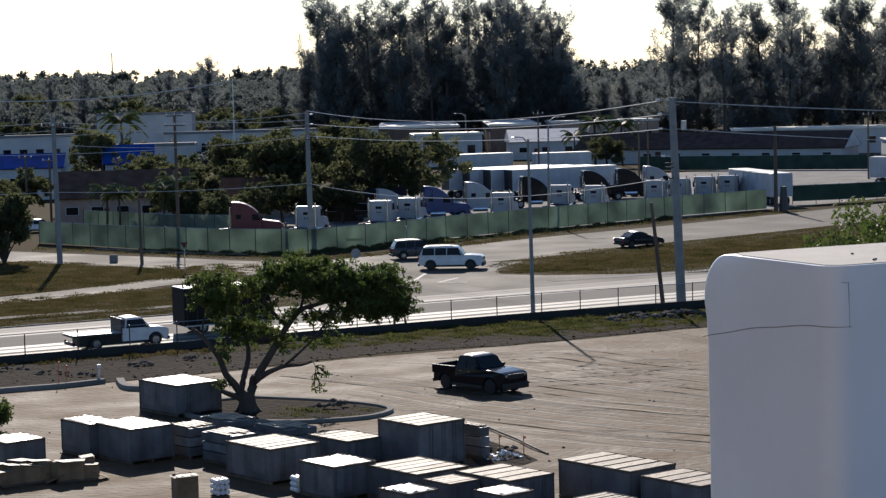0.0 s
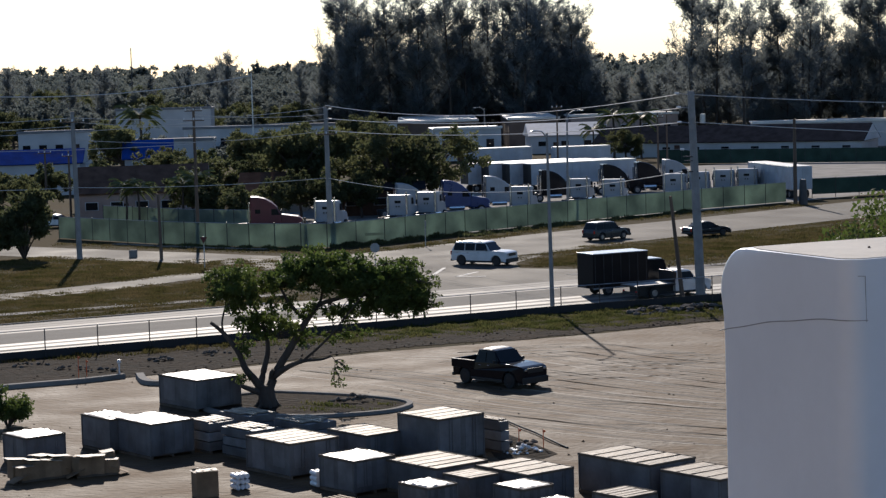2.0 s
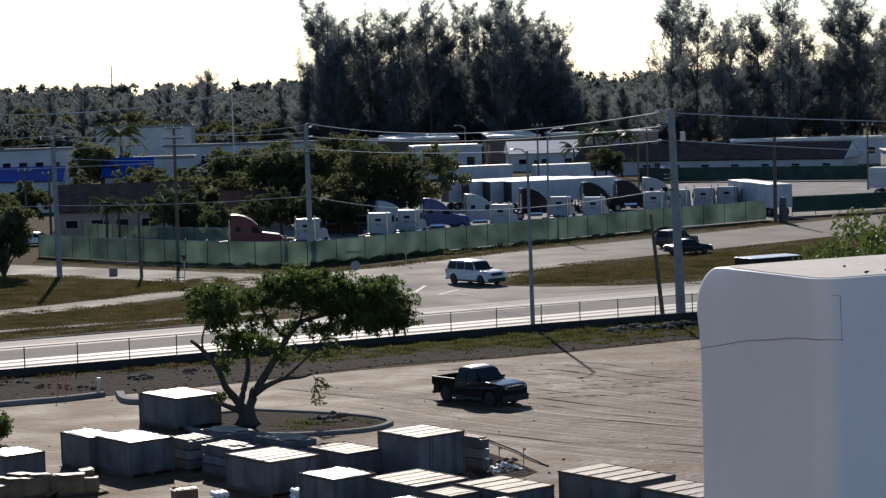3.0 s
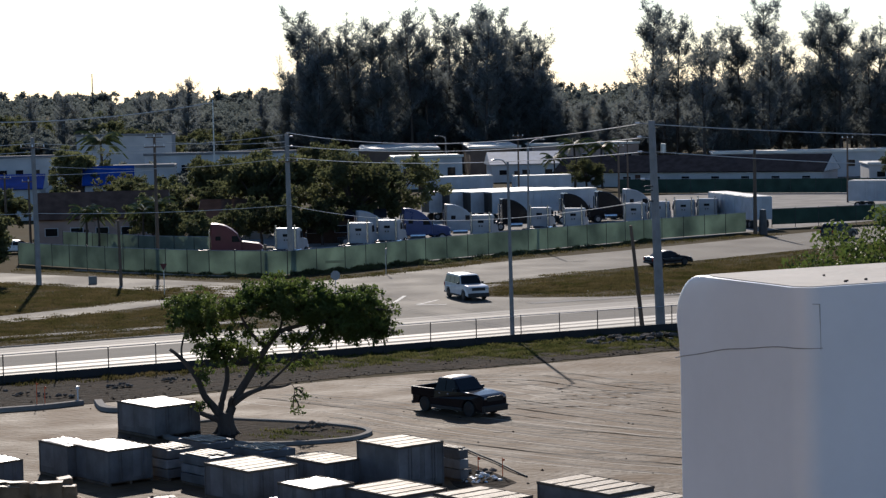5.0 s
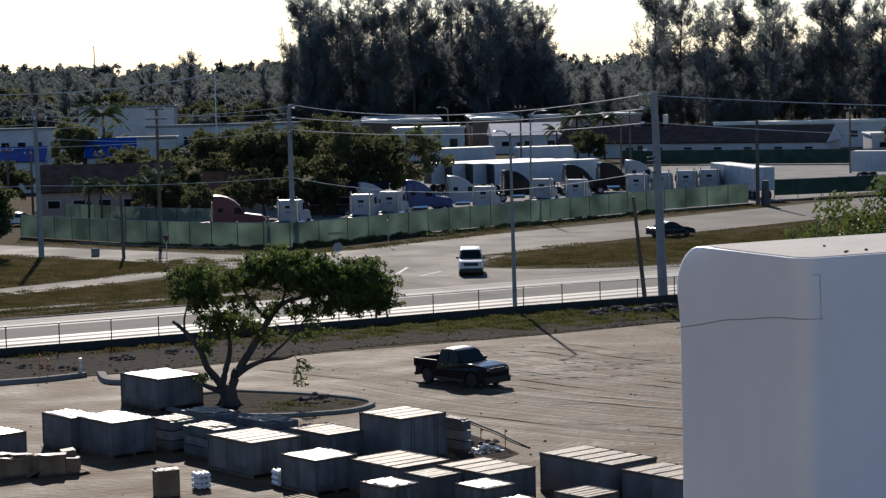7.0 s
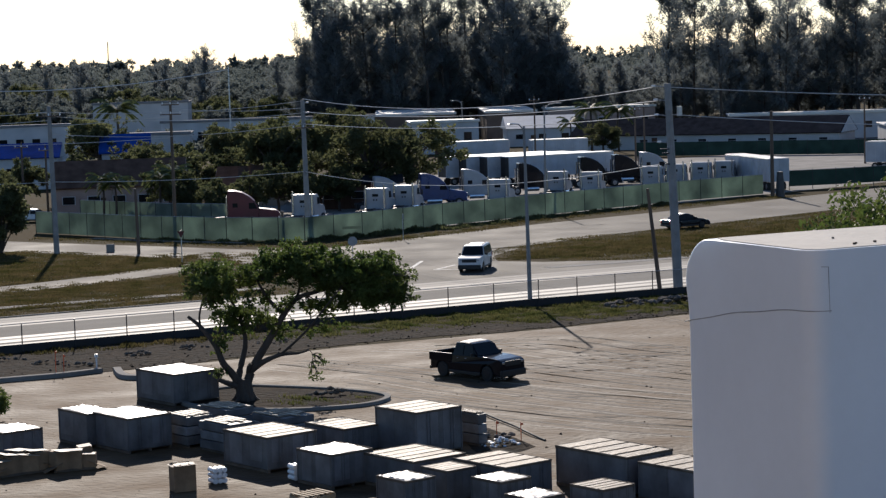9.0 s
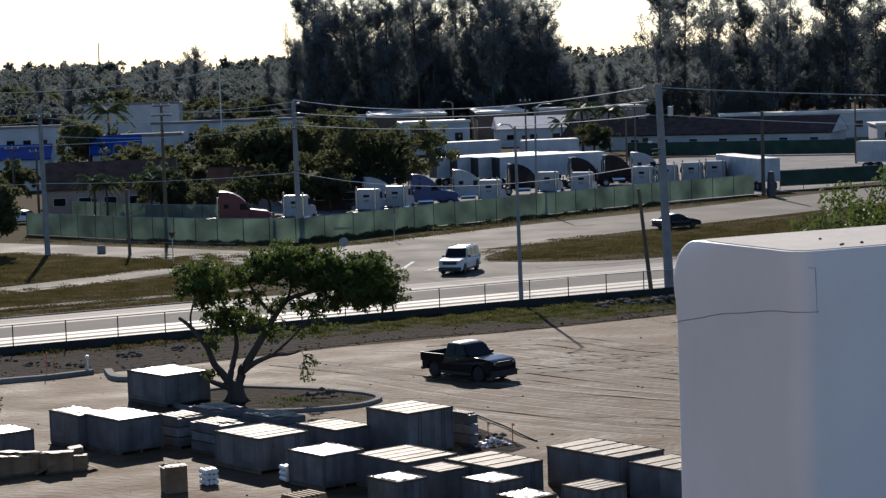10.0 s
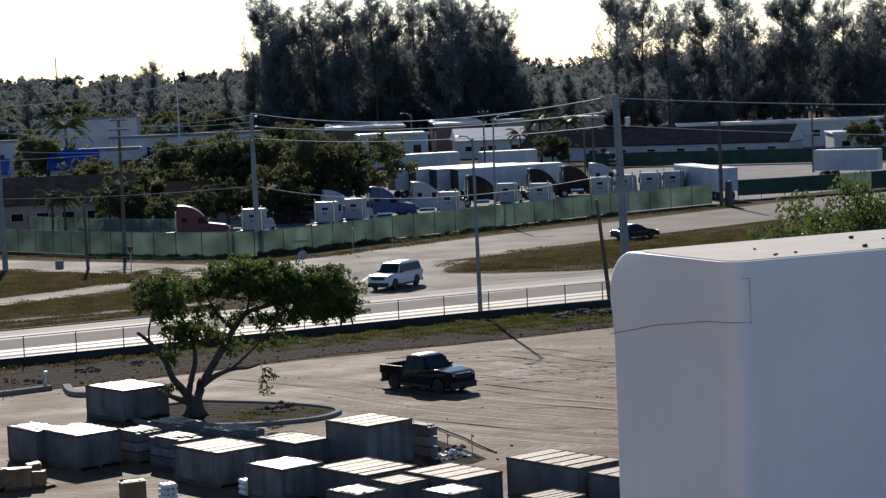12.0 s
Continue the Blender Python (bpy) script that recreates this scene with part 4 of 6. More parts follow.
def shrub(x, y, h, w, seed, count, size, label, material="leaf", name="shrub"):
    e = thing(name, label, name, pose(x, y, 0.0))
    r = np.random.default_rng(seed)
    rng = random.Random(seed)
    bm = bmesh.new()
    cs, rs = [], []
    for k in range(14):
        a = 2 * math.pi * k / 9 + rng.random()
        t = Vector((math.cos(a) * w * 0.36 * rng.random() ** 0.4, math.sin(a) * w * 0.36 * rng.random() ** 0.4, h * (0.22 + 0.68 * rng.random() ** 0.7)))
        limb(bm, [(0, 0, -0.05), (t.x * 0.4, t.y * 0.4, t.z * 0.45), t], max(0.05, h * 0.02), 0.02, 5)
        for j in range(5):
            cs.append(tuple(t + Vector((rng.gauss(0, w * 0.1), rng.gauss(0, w * 0.1), rng.gauss(0, h * 0.1)))))
            rs.append(w * (0.07 + 0.09 * rng.random()))
    part("trunk", bm, M["bark"], e)
    mesh_part("crown", leaves("crown", cs, rs, count, size, r, 0.85), M[material], e)
    return e


shrub(-23.6, 113.8, 1.9, 2.6, 21, 3600, 0.11, "leafy green shrub at the edge of the dusty lot")
shrub(26.6, 130, 8.4, 14, 22, 20000, 0.18, "large-leaved green tree behind the white pillar", name="tree")
shrub(34, 134, 9.4, 12, 29, 14000, 0.18, "large-leaved green tree beside another", name="tree")


shrub(-43.0, 219, 6.6, 5.8, 35, 13000, 0.22, "dense dark green bush beside the side road", "leaf_dark")


def broad_tree(h, w, seed, count, size, material):
    """A round-crowned tree with an open outline: trunk, limbs, crown."""
    e = thing("tree", "dark full-crowned broadleaf tree behind the road", "tree", None, "trees round the yard")
    r = np.random.default_rng(seed)
    rng = random.Random(seed)
    bm = bmesh.new()
    limb(bm, [(0, 0, -0.1), (0.1, 0, h * 0.15), (0, 0.1, h * 0.32)], h * 0.035, h * 0.026, 8)
    cs, rs = [], []
    for k in range(26):
        a = rng.random() * 6.283
        q = rng.random() ** 0.5
        t = Vector((math.cos(a) * w * 0.42 * q, math.sin(a) * w * 0.42 * q, h * (0.34 + 0.60 * rng.random() * (1.1 - 0.45 * q))))
        limb(bm, [(0, 0.1, h * 0.3), (t.x * 0.5, t.y * 0.5, h * 0.3 + (t.z - h * 0.3) * 0.6), t], h * 0.013, 0.03, 5)
        for j in range(5):
            cs.append(tuple(t + Vector((rng.gauss(0, w * 0.085), rng.gauss(0, w * 0.085), rng.gauss(0, h * 0.06)))))
            rs.append(w * (0.03 + 0.06 * rng.random()))
    part("trunk", bm, M["bark"], e)
    mesh_part("crown", leaves("crown", cs, rs, int(count * 1.5), size * 0.78, r, 0.8), M[material], e)
    return e


def feathery_tree(h, seed, count=14500, sparse=False, crest=False):
    """A tall feathery pine-like tree: long trunk, rising limbs, wispy tufts."""
    e = thing("tree", "tall feathery dark pine-like tree in the far grove", "tree", None, "feathery grove")
    r = np.random.default_rng(seed)
    rng = random.Random(seed)
    bm = bmesh.new()
    lean = (rng.random() - 0.5) * 2.5
    top = Vector((lean, 0, h * 0.97))
    limb(bm, [(0, 0, -0.2), (lean * 0.2, 0, h * 0.45), top], h * 0.014, 0.05, 7)
    cs, rs = [], []
    total = 16 if crest else 46 if sparse else 70
    for k in range(total):
        f0 = (k + rng.random()) / total
        z = h * (0.12 + 0.80 * f0)
        a = rng.random() * 6.283
        ln = h * (0.09 + 0.20 * rng.random()) * (1.2 - f0 * 0.85)
        b = Vector((lean * (z / h) ** 2, 0, z))
        t = b + Vector((math.cos(a) * ln, math.sin(a) * ln, ln * (0.35 + 0.75 * rng.random())))
        limb(bm, [b, (b + t) / 2 + Vector((0, 0, -ln * 0.1)), t], 0.08, 0.02, 4)
        for j in range(15):
            f = 0.15 + 0.95 * (j + rng.random()) / 15
            q = b.lerp(t, f) + Vector((rng.gauss(0, 0.28), rng.gauss(0, 0.28), rng.gauss(0, 0.3) + 0.5 * f))
            cs.append(tuple(q))
            rs.append((0.2 + 0.34 * rng.random()) * (1.5 - 0.95 * f0) * (1.25 - 0.7 * f))
    # long upswept sprays that stand clear of the crown
    for k in range(34 if crest else 16):
        z = h * (rng.uniform(0.42, 0.95) if crest else rng.uniform(0.5, 0.85))
        a = rng.random() * 6.283
        ln = h * rng.uniform(0.10, 0.21)
        b = Vector((lean * (z / h) ** 2, 0, z))
        out = ln * rng.uniform(0.35, 0.95)
        t = b + Vector((math.cos(a) * out, math.sin(a) * out, ln * 0.85))
        m = b.lerp(t, 0.5) + Vector((math.cos(a), math.sin(a), 0)) * ln * 0.12
        limb(bm, [b, m, t], 0.07, 0.02, 4)
        for j in range(13):
            f = 0.35 + 0.7 * j / 16
            q = (m.lerp(t, f * 2 - 1) if f > 0.5 else b.lerp(m, f * 2)) + Vector((rng.gauss(0, 0.3), rng.gauss(0, 0.3), rng.gauss(0, 0.25)))
            cs.append(tuple(q))
            rs.append(rng.uniform(0.14, 0.36))
    part("trunk", bm, M["bark"], e)
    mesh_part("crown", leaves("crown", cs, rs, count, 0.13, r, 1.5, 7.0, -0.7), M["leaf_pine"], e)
    return e


def palm(h, seed):
    e = thing("palm_tree", "palm tree with drooping green fronds", "palm", None, "palms")
    rng = random.Random(seed)
    bm = bmesh.new()
    limb(bm, [(0, 0, -0.1), (0.15, 0, h * 0.5), (0.1, 0.1, h)], 0.2, 0.13, 8)
    part("trunk", bm, M["bark"], e)
    for k in range(28):
        a = k * 2.4 + rng.random() * 0.4
        up = 1.15 - 1.2 * (k / 28) + rng.random() * 0.2
        ln = 2.2 + rng.random() * 0.7
        f = bmesh.new()
        spine = [Vector((0.1, 0.1, h)) + Vector((math.cos(a) * ln * s, math.sin(a) * ln * s, ln * (up * s - 0.8 * s * s))) for s in (0, 0.25, 0.5, 0.75, 1.0)]
        tube(spine, [0.03, 0.025, 0.02, 0.015, 0.01], 3, f)
        side = Vector((-math.sin(a), math.cos(a), 0))
        for s in range(18):
            q = 0.12 + 0.86 * s / 18
            i = min(3, int(q * 4))
            c = spine[i].lerp(spine[i + 1], q * 4 - i)
            for sg in (-1, 1):
                t = c + side * sg * 0.55 * (1.15 - q * 0.7) + Vector((math.cos(a) * 0.3, math.sin(a) * 0.3, -0.32))
                w = Vector((math.cos(a), math.sin(a), 0)) * 0.12
                f.faces.new([f.verts.new(c - w), f.verts.new(c + w), f.verts.new(t)])
        part("frond", f, M["palm"], e)
    return e


def plant(maker, rows):
    """One tree from maker, then copies: rows of x, y, scale, turn."""
    x, y, s, t = rows[0]
    maker.matrix_basis = pose(x, y, 0, 0, 0, t) @ Matrix.Scale(s, 4)
    for x, y, s, t in rows[1:]:
        c = copy_thing(maker, pose(x, y, 0, 0, 0, t))
        c.scale = (s, s, s)


plant(broad_tree(11.5, 14, 31, 9000, 0.34, "leaf_dark"), [(-8.5, 272, 1.0, 0), (-4.0, 279, 0.9, 140), (-52, 262, 0.55, 70), (-66, 300, 0.6, 200), (27, 375, 0.55, 20), (80, 372, 0.6, 120)])
plant(broad_tree(12.5, 11, 32, 7000, 0.34, "leaf_dark"), [(-21.0, 282, 1.0, 0), (-16.5, 286, 1.02, 100), (-52.0, 345, 1.0, 50), (-40.5, 300, 0.72, 220), (-34.5, 292, 0.66, 330), (-13.5, 290, 0.9, 60), (88, 385, 0.6, 10), (-30, 330, 0.8, 80), (-44, 335, 0.62, 15), (-27, 352, 0.85, 260), (-36, 380, 0.72, 45), (-18, 395, 0.9, 300), (-82, 392, 0.95, 120)])
plant(broad_tree(6.5, 7, 33, 5000, 0.26, "leaf_dark"), [(-31.5, 288, 0.9, 20), (-27.0, 296, 1.0, 110), (-34.5, 300, 1.1, 240), (-53, 285, 1.0, 200), (-47, 292, 1.0, 10), (-28.5, 255, 0.85, 0), (-25.0, 252, 0.75, 0), (-31.5, 262, 1.0, 50), (-19, 262, 0.9, 70), (-15.5, 263, 0.85, 20), (-12, 264, 0.8, 130), (-22, 258, 0.8, 250), (-58, 275, 1.1, 0)])
plant(palm(6.0, 41), [(-38.6, 257, 0.80, 0), (-37.0, 256, 0.76, 60), (-31.8, 256, 0.82, 200), (-30.6, 258, 0.9, 100), (-57, 400, 1.65, 30), (26.5, 395, 1.25, 80), (22.5, 390, 0.9, 10), (31, 392, 1.2, 200)])

GROVE = random.Random(77)
kinds = [feathery_tree(29, 51), feathery_tree(31, 52), feathery_tree(27, 53), feathery_tree(30, 54, 13000, True), feathery_tree(32.5, 55, 7500, False, True), feathery_tree(32, 56, 6200, False, True)]
spots = [[], [], [], [], [], []]
for k in range(42):
    spots[GROVE.randrange(3)].append((-31 + 61 * (k + GROVE.random()) / 42, 505 + GROVE.random() * 45, (0.62, 0.82, 0.78, 0.72)[k % 4] + 0.14 * GROVE.random(), GROVE.random() * 360))
for k in range(24):
    spots[4 + k % 2].append((-31 + 61 * (k + GROVE.random()) / 24, 500 + GROVE.random() * 30, 0.86 + 0.24 * GROVE.random(), GROVE.random() * 360))
for k in range(36):
    spots[(1, 3, 3, 0)[k % 4]].append((46 + 64 * (k + GROVE.random()) / 36, 455 + GROVE.random() * 45, (0.62 if k > 14 else 0.48) + 0.2 * GROVE.random(), GROVE.random() * 360))
for k in range(20):
    spots[4 + k % 2].append((45 + 66 * (k + GROVE.random()) / 20, 450 + GROVE.random() * 30, 0.80 + 0.30 * GROVE.random(), GROVE.random() * 360))
for k in range(12):
    spots[2].append((29 + 22 * GROVE.random(), 500 + GROVE.random() * 70, 0.46 + 0.14 * GROVE.random(), GROVE.random() * 360))
for x, y, s in ((-62, 600, 0.74), (-98, 620, 0.64), (-105, 610, 0.6), (-38, 540, 0.62), (-128, 640, 0.66), (-66, 640, 0.62), (-111, 700, 0.62), (-108, 705, 0.5), (-87, 700, 0.6), (-83, 690, 0.62), (-75, 700, 0.66), (-71.5, 706, 0.62), (-134, 700, 0.58), (-97, 710, 0.56), (-77.5, 696, 0.6)):
    spots[3].append((x, y, s, GROVE.random() * 360))
for e, rows in zip(kinds, spots):
    plant(e, rows)


def woods(name, x0, x1, y0, y1, h, n, clumps, seed, size, label, per=620):
    """Far woods: one mass of uneven clumps."""
    r = np.random.default_rng(seed)
    cs, rs = [], []
    for k in range(n):
        x, y = x0 + (x1 - x0) * r.random(), y0 + (y1 - y0) * r.random()
        hh = h * (0.55 + 0.6 * r.random())
        for j in range(clumps):
            f = r.random()
            cs.append((x + r.normal() * h * 0.28 * (1.2 - f), y + r.normal() * h * 0.2, hh * (0.12 + 0.8 * f)))
            rs.append(h * (0.05 + 0.09 * r.random()))
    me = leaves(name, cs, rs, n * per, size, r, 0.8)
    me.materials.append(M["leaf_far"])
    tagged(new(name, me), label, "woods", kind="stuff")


FAR = random.Random(91)
far_rows = [[], []]
for k in range(74):
    y = 505 + 300 * (k / 74) ** 1.3
    far_rows[k % 2].append((-0.235 * y + 0.185 * y * FAR.random(), y, (0.62 + 0.5 * FAR.random()) * (0.8 + 0.3 * k / 74), FAR.random() * 360))
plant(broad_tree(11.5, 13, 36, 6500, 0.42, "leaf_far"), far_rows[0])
plant(broad_tree(10.5, 15, 37, 6500, 0.42, "leaf_dark"), far_rows[1])
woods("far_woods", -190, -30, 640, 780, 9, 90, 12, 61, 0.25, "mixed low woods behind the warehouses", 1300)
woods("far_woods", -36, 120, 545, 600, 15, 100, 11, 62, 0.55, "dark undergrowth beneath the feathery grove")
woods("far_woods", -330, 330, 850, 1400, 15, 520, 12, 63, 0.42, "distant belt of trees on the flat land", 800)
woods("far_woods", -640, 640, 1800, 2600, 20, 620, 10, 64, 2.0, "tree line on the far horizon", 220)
woods("far_woods", -85, -20, 395, 470, 5.0, 34, 9, 65, 0.35, "trees and hedges among the low roofs")


# ---- vehicles: x forward, y to the left, base on the ground ----
def wheel(e, x, y, r, w=0.26, rim="rim"):
    side = 1 if y > 0 else -1
    bm = tube([(0, -w / 2, 0), (0, -w / 2 + 0.03, 0), (0, w / 2 - 0.03, 0), (0, w / 2, 0)], [r * 0.93, r, r, r * 0.93], 24)
    k = part("wheel", bm, M["tyre"], e)
    k.matrix_basis = pose(x, y, r + 0.0)
    part("rim", tube([(0, side * (w / 2 - 0.02), 0), (0, side * (w / 2 + 0.012), 0)], [r * 0.62, r * 0.55], 12), M[rim], k)
    return k


def pane(e, name, pts, lift, material="glass", thick=0.015):
    """A thin plate on the given corners, lifted along its normal."""
    p = [Vector(q) for q in pts]
    n = (p[1] - p[0]).cross(p[2] - p[0]).normalized()
    part(name, loft([[q + n * lift for q in p], [q + n * (lift + thick) for q in p]]), M[material], e)


def car(name, label, category, paint, L, W, H, belt, hood, ws, roof, rear, wheels, r, bed=None, sides=3, rack=False, m=None, dark=False, bedpaint=None, nose=0.06, flat=False):
    """hood: x of the cowl; ws: x of the roof's front; roof: x of the roof's back; rear: x of the cabin's foot."""
    e = thing(name, label, category, m)
    P, hw, f, b = M[paint], W / 2, L / 2, -L / 2
    z0 = r * 0.72
    ra = r * 1.2
    arch = lambda cx: [(cx - ra * math.cos(math.pi * k / 10), max(z0, r + ra * math.sin(math.pi * k / 10))) for k in range(11)]
    prof = [(b, z0 + 0.1)] + arch(wheels[1]) + arch(wheels[0]) + [(f - 0.04, z0), (f, z0 + 0.12), (f, belt - 0.2 - nose), (f - 0.07, belt - 0.08 - nose), (f - 0.3, belt - nose), (hood + (f - hood) * 0.4, belt + 0.03 - nose * 0.3), (hood, belt + 0.03)]
    prof += [(bed, belt), (bed - 0.02, belt - 0.42), (b + 0.02, belt - 0.42)] if bed else [(b + 0.14, belt + 0.03), (b + 0.05, belt - 0.08), (b, belt - 0.3)]
    if flat:
        prof = [(bed - 0.06, z0 + 0.1)] + prof[12:-3] + [(bed - 0.06, belt)]
    bm = extrude(prof, -hw, hw, 0.045, seg=3)
    for v in bm.verts:
        x, y, z = v.co
        v.co.y = y * (1 - 0.10 * abs(x / f) ** 7) * (1 - 0.05 * max(0, (z - belt + 0.35) / 0.35))
    part("body", bm, P, e)
    part("underbody", box(((f + b) / 2, 0, (z0 + belt - 0.5) / 2 + 0.03), (L - 0.9, W * 0.74, belt - 0.5 - z0 + 0.16), 0.02), M["black_trim"], e)
    if bed and not flat:
        for s in (-1, 1):
            part("bed_side", box(((b + bed) / 2, s * (hw - 0.05), belt - 0.2), (bed - b, 0.10, 0.46), 0.03), M[bedpaint or paint], e)
        part("tailgate", box((b + 0.05, 0, belt - 0.2), (0.09, W - 0.22, 0.46), 0.03), M[bedpaint or paint], e)
        part("bed_rail", box(((b + bed) / 2, hw - 0.05, belt + 0.035), (bed - b, 0.11, 0.02), 0.006, seg=1), M["black_trim"], e)
        part("bed_rail", box(((b + bed) / 2, -hw + 0.05, belt + 0.035), (bed - b, 0.11, 0.02), 0.006, seg=1), M["black_trim"], e)
    # cabin
    tw = hw * 0.80
    prof = [(rear, belt - 0.03), (roof, H - 0.03), (roof + 0.25, H), ((roof + ws) / 2, H + 0.02), (ws - 0.2, H - 0.01), (ws, H - 0.06), (hood, belt - 0.03)]
    cab = bmesh.new()
    left = [(x, (hw * 0.95 if z < belt else tw), z) for x, z in prof]
    inner = [(x, (hw * 0.95 if z < belt else tw - 0.09), z + (0.0 if z < belt else 0.03)) for x, z in prof]
    loft([left, inner, [(x, -y, z) for x, y, z in inner], [(x, -y, z) for x, y, z in left]], cab)
    part("cabin", cab, P, e)
    n = 8
    dome = [[(roof + 0.12 + (ws - roof - 0.3) * k / n, y * (tw - 0.10), H + 0.045 + 0.03 * (1 - y * y) - 0.05 * (2 * k / n - 1) ** 4) for y in (-1, -0.6, 0, 0.6, 1)] for k in range(n + 1)]
    top = bmesh.new()
    vs = [[top.verts.new(q) for q in row] for row in dome]
    lo = [[top.verts.new((q[0], q[1], H - 0.02)) for q in row] for row in dome]
    for k in range(n):
        for q in range(4):
            top.faces.new((vs[k][q], vs[k + 1][q], vs[k + 1][q + 1], vs[k][q + 1]))
        for q in (0, 4):
            top.faces.new((vs[k][q], vs[k + 1][q], lo[k + 1][q], lo[k][q]))
    for k in (0, n):
        top.faces.new(vs[k] + lo[k][::-1])
    part("roof", top, M[paint + "_dusty"], e, smooth=True)
    # glass: windscreen, back light, side lights
    zb, zt = belt + 0.03, H - 0.13
    gy = lambda z: hw * 0.95 + (tw - hw * 0.95) * (z - belt) / (H - belt)
    lerp = lambda a, c, z: a + (c - a) * (z - belt) / (H - 0.06 - belt)
    pane(e, "windscreen", [(lerp(hood, ws, zb), -gy(zb) + 0.06, zb), (lerp(hood, ws, zb), gy(zb) - 0.06, zb), (lerp(hood, ws, zt + 0.04), gy(zt) - 0.08, zt + 0.04), (lerp(hood, ws, zt + 0.04), -gy(zt) + 0.08, zt + 0.04)], 0.012)
    pane(e, "rear_window", [(lerp(rear, roof, zb + 0.05), gy(zb) - 0.1, zb + 0.05), (lerp(rear, roof, zb + 0.05), -gy(zb) + 0.1, zb + 0.05), (lerp(rear, roof, zt), -gy(zt) + 0.12, zt), (lerp(rear, roof, zt), gy(zt) - 0.12, zt)], 0.012)
    xr, xf = lerp(rear, roof, (zb + zt) / 2) + 0.12, lerp(hood, ws, (zb + zt) / 2) - 0.16
    step = (xf - xr) / sides
    for k in range(sides):
        a0, a1 = xr + step * k + 0.04, xr + step * (k + 1) - 0.04
        a0b = a0 - (0.12 if k == 0 else 0)
        a1b = a1 + (0.22 if k == sides - 1 else 0)
        for s in (1, -1):
            pts = [(a0b, s * gy(zb), zb), (a0, s * gy(zt), zt), (a1, s * gy(zt), zt), (a1b, s * gy(zb), zb)]
            pane(e, "side_window", pts if s > 0 else pts[::-1], 0.008)
    for s in (1, -1):
        part("mirror", box((lerp(hood, ws, zb) - 0.25, s * (hw + 0.10), zb + 0.08), (0.12, 0.2, 0.17), 0.03), M["black_trim"], e)
        part("headlight", box((f - 0.07, s * hw * 0.72, belt - 0.26), (0.15, hw * (0.2 if dark else 0.32), 0.15), 0.03), M["rim" if dark else "lamp_white"], e)
        part("tail_light", box((b + 0.02, s * hw * 0.86, z0 + 0.3 if flat else belt - 0.2), (0.1, hw * 0.16, 0.12 if flat else 0.32), 0.02), M["lamp_red"], e)
        for j in range(sides):
            part("door_handle", box((xr + step * (j + 0.3), s * (hw * 0.985 + 0.012), belt - 0.16), (0.16, 0.03, 0.03), 0.008, seg=1), M["chrome"], e)
    part("grille", box((f - 0.03, 0, belt - 0.30), (0.08, W * 0.6, 0.27), 0.02), M["black_trim"], e)
    part("bumper", box((f - 0.02, 0, z0 + 0.17), (0.2, W * 0.93, 0.36 if dark else 0.22), 0.05), M["black_trim"], e)
    for s in (1, -1):
        part("rocker_panel", box(((wheels[0] + wheels[1]) / 2, s * (hw - 0.03), z0 + 0.06), (wheels[0] - wheels[1] - 2.1 * ra, 0.1, 0.16), 0.02), M["black_trim"], e)
    part("bumper", box((b + 0.03, 0, z0 + 0.15), (0.2, W * 0.93, 0.2), 0.05), M["black_trim"], e)
    if rack:
        for s in (1, -1):
            part("roof_rail", tube([(roof + 0.3, s * tw * 0.8, H + 0.07), (ws - 0.4, s * tw * 0.8, H + 0.07)], 0.02, 6), M["black_trim"], e)
        for k in range(3):
            x = roof + 0.5 + (ws - roof - 1.1) * k / 2
            part("roof_bar", tube([(x, -tw * 0.8, H + 0.06), (x, tw * 0.8, H + 0.06)], 0.018, 6), M["black_trim"], e)
    out = []
    for x in wheels:
        for s in (1, -1):
            out.append(wheel(e, x, s * (hw - 0.135), r, 0.26, "dark_rim" if dark else "rim"))
    e["wheel_radius"] = r
    return e


car("pickup_truck", "black crew-cab pickup truck parked on the dusty lot", "pickup truck", "black_paint", 5.7, 2.0, 1.98, 1.30, 1.05, 0.45, -0.75, -0.95, (1.76, -1.78), 0.42, bed=-1.0, sides=2, m=pose(1.65, 124.7, 0.02, 0, 0, -47), dark=True)
SUV = car("suv", "long white SUV with a roof rack turning onto the road", "car", "white_paint", 5.75, 2.04, 2.06, 1.28, 1.2, 0.6, -2.4, -2.78, (1.78, -1.78), 0.42, nose=0.03, sides=3, rack=True, m=pose(0, 200.8, 0.03, 0, 0, -30), dark=True)
GREY = car("suv", "dark grey SUV driving along the side road", "car", "grey_paint", 4.9, 1.9, 1.78, 1.08, 1.0, 0.4, -2.0, -2.35, (1.45, -1.45), 0.37, sides=3, m=pose(-2.8, 212, 0.03, 0, 0, 12))
SEDAN = car("sedan", "dark sedan with shining roof on the side road", "car", "black_paint", 4.7, 1.82, 1.44, 0.92, 0.95, 0.1, -0.95, -1.75, (1.4, -1.4), 0.33, sides=2, nose=0.16, m=pose(18.8, 219.5, 0.03, 0, 0, 25), dark=True)
FLATBED = car("flatbed_truck", "white single-cab truck with an empty dark flatbed", "truck", "white_paint", 6.6, 2.05, 1.95, 1.25, 2.0, 1.45, 0.35, 0.2, (2.35, -1.75), 0.42, bed=0.1, sides=1, flat=True, m=pose(*on_road(8.3, 3.2), 0, 0, ROAD_A))
part("flat_deck", box((-1.68, 0, 0.97), (3.4, 2.3, 0.14), 0.02), M["dark_metal"], FLATBED)
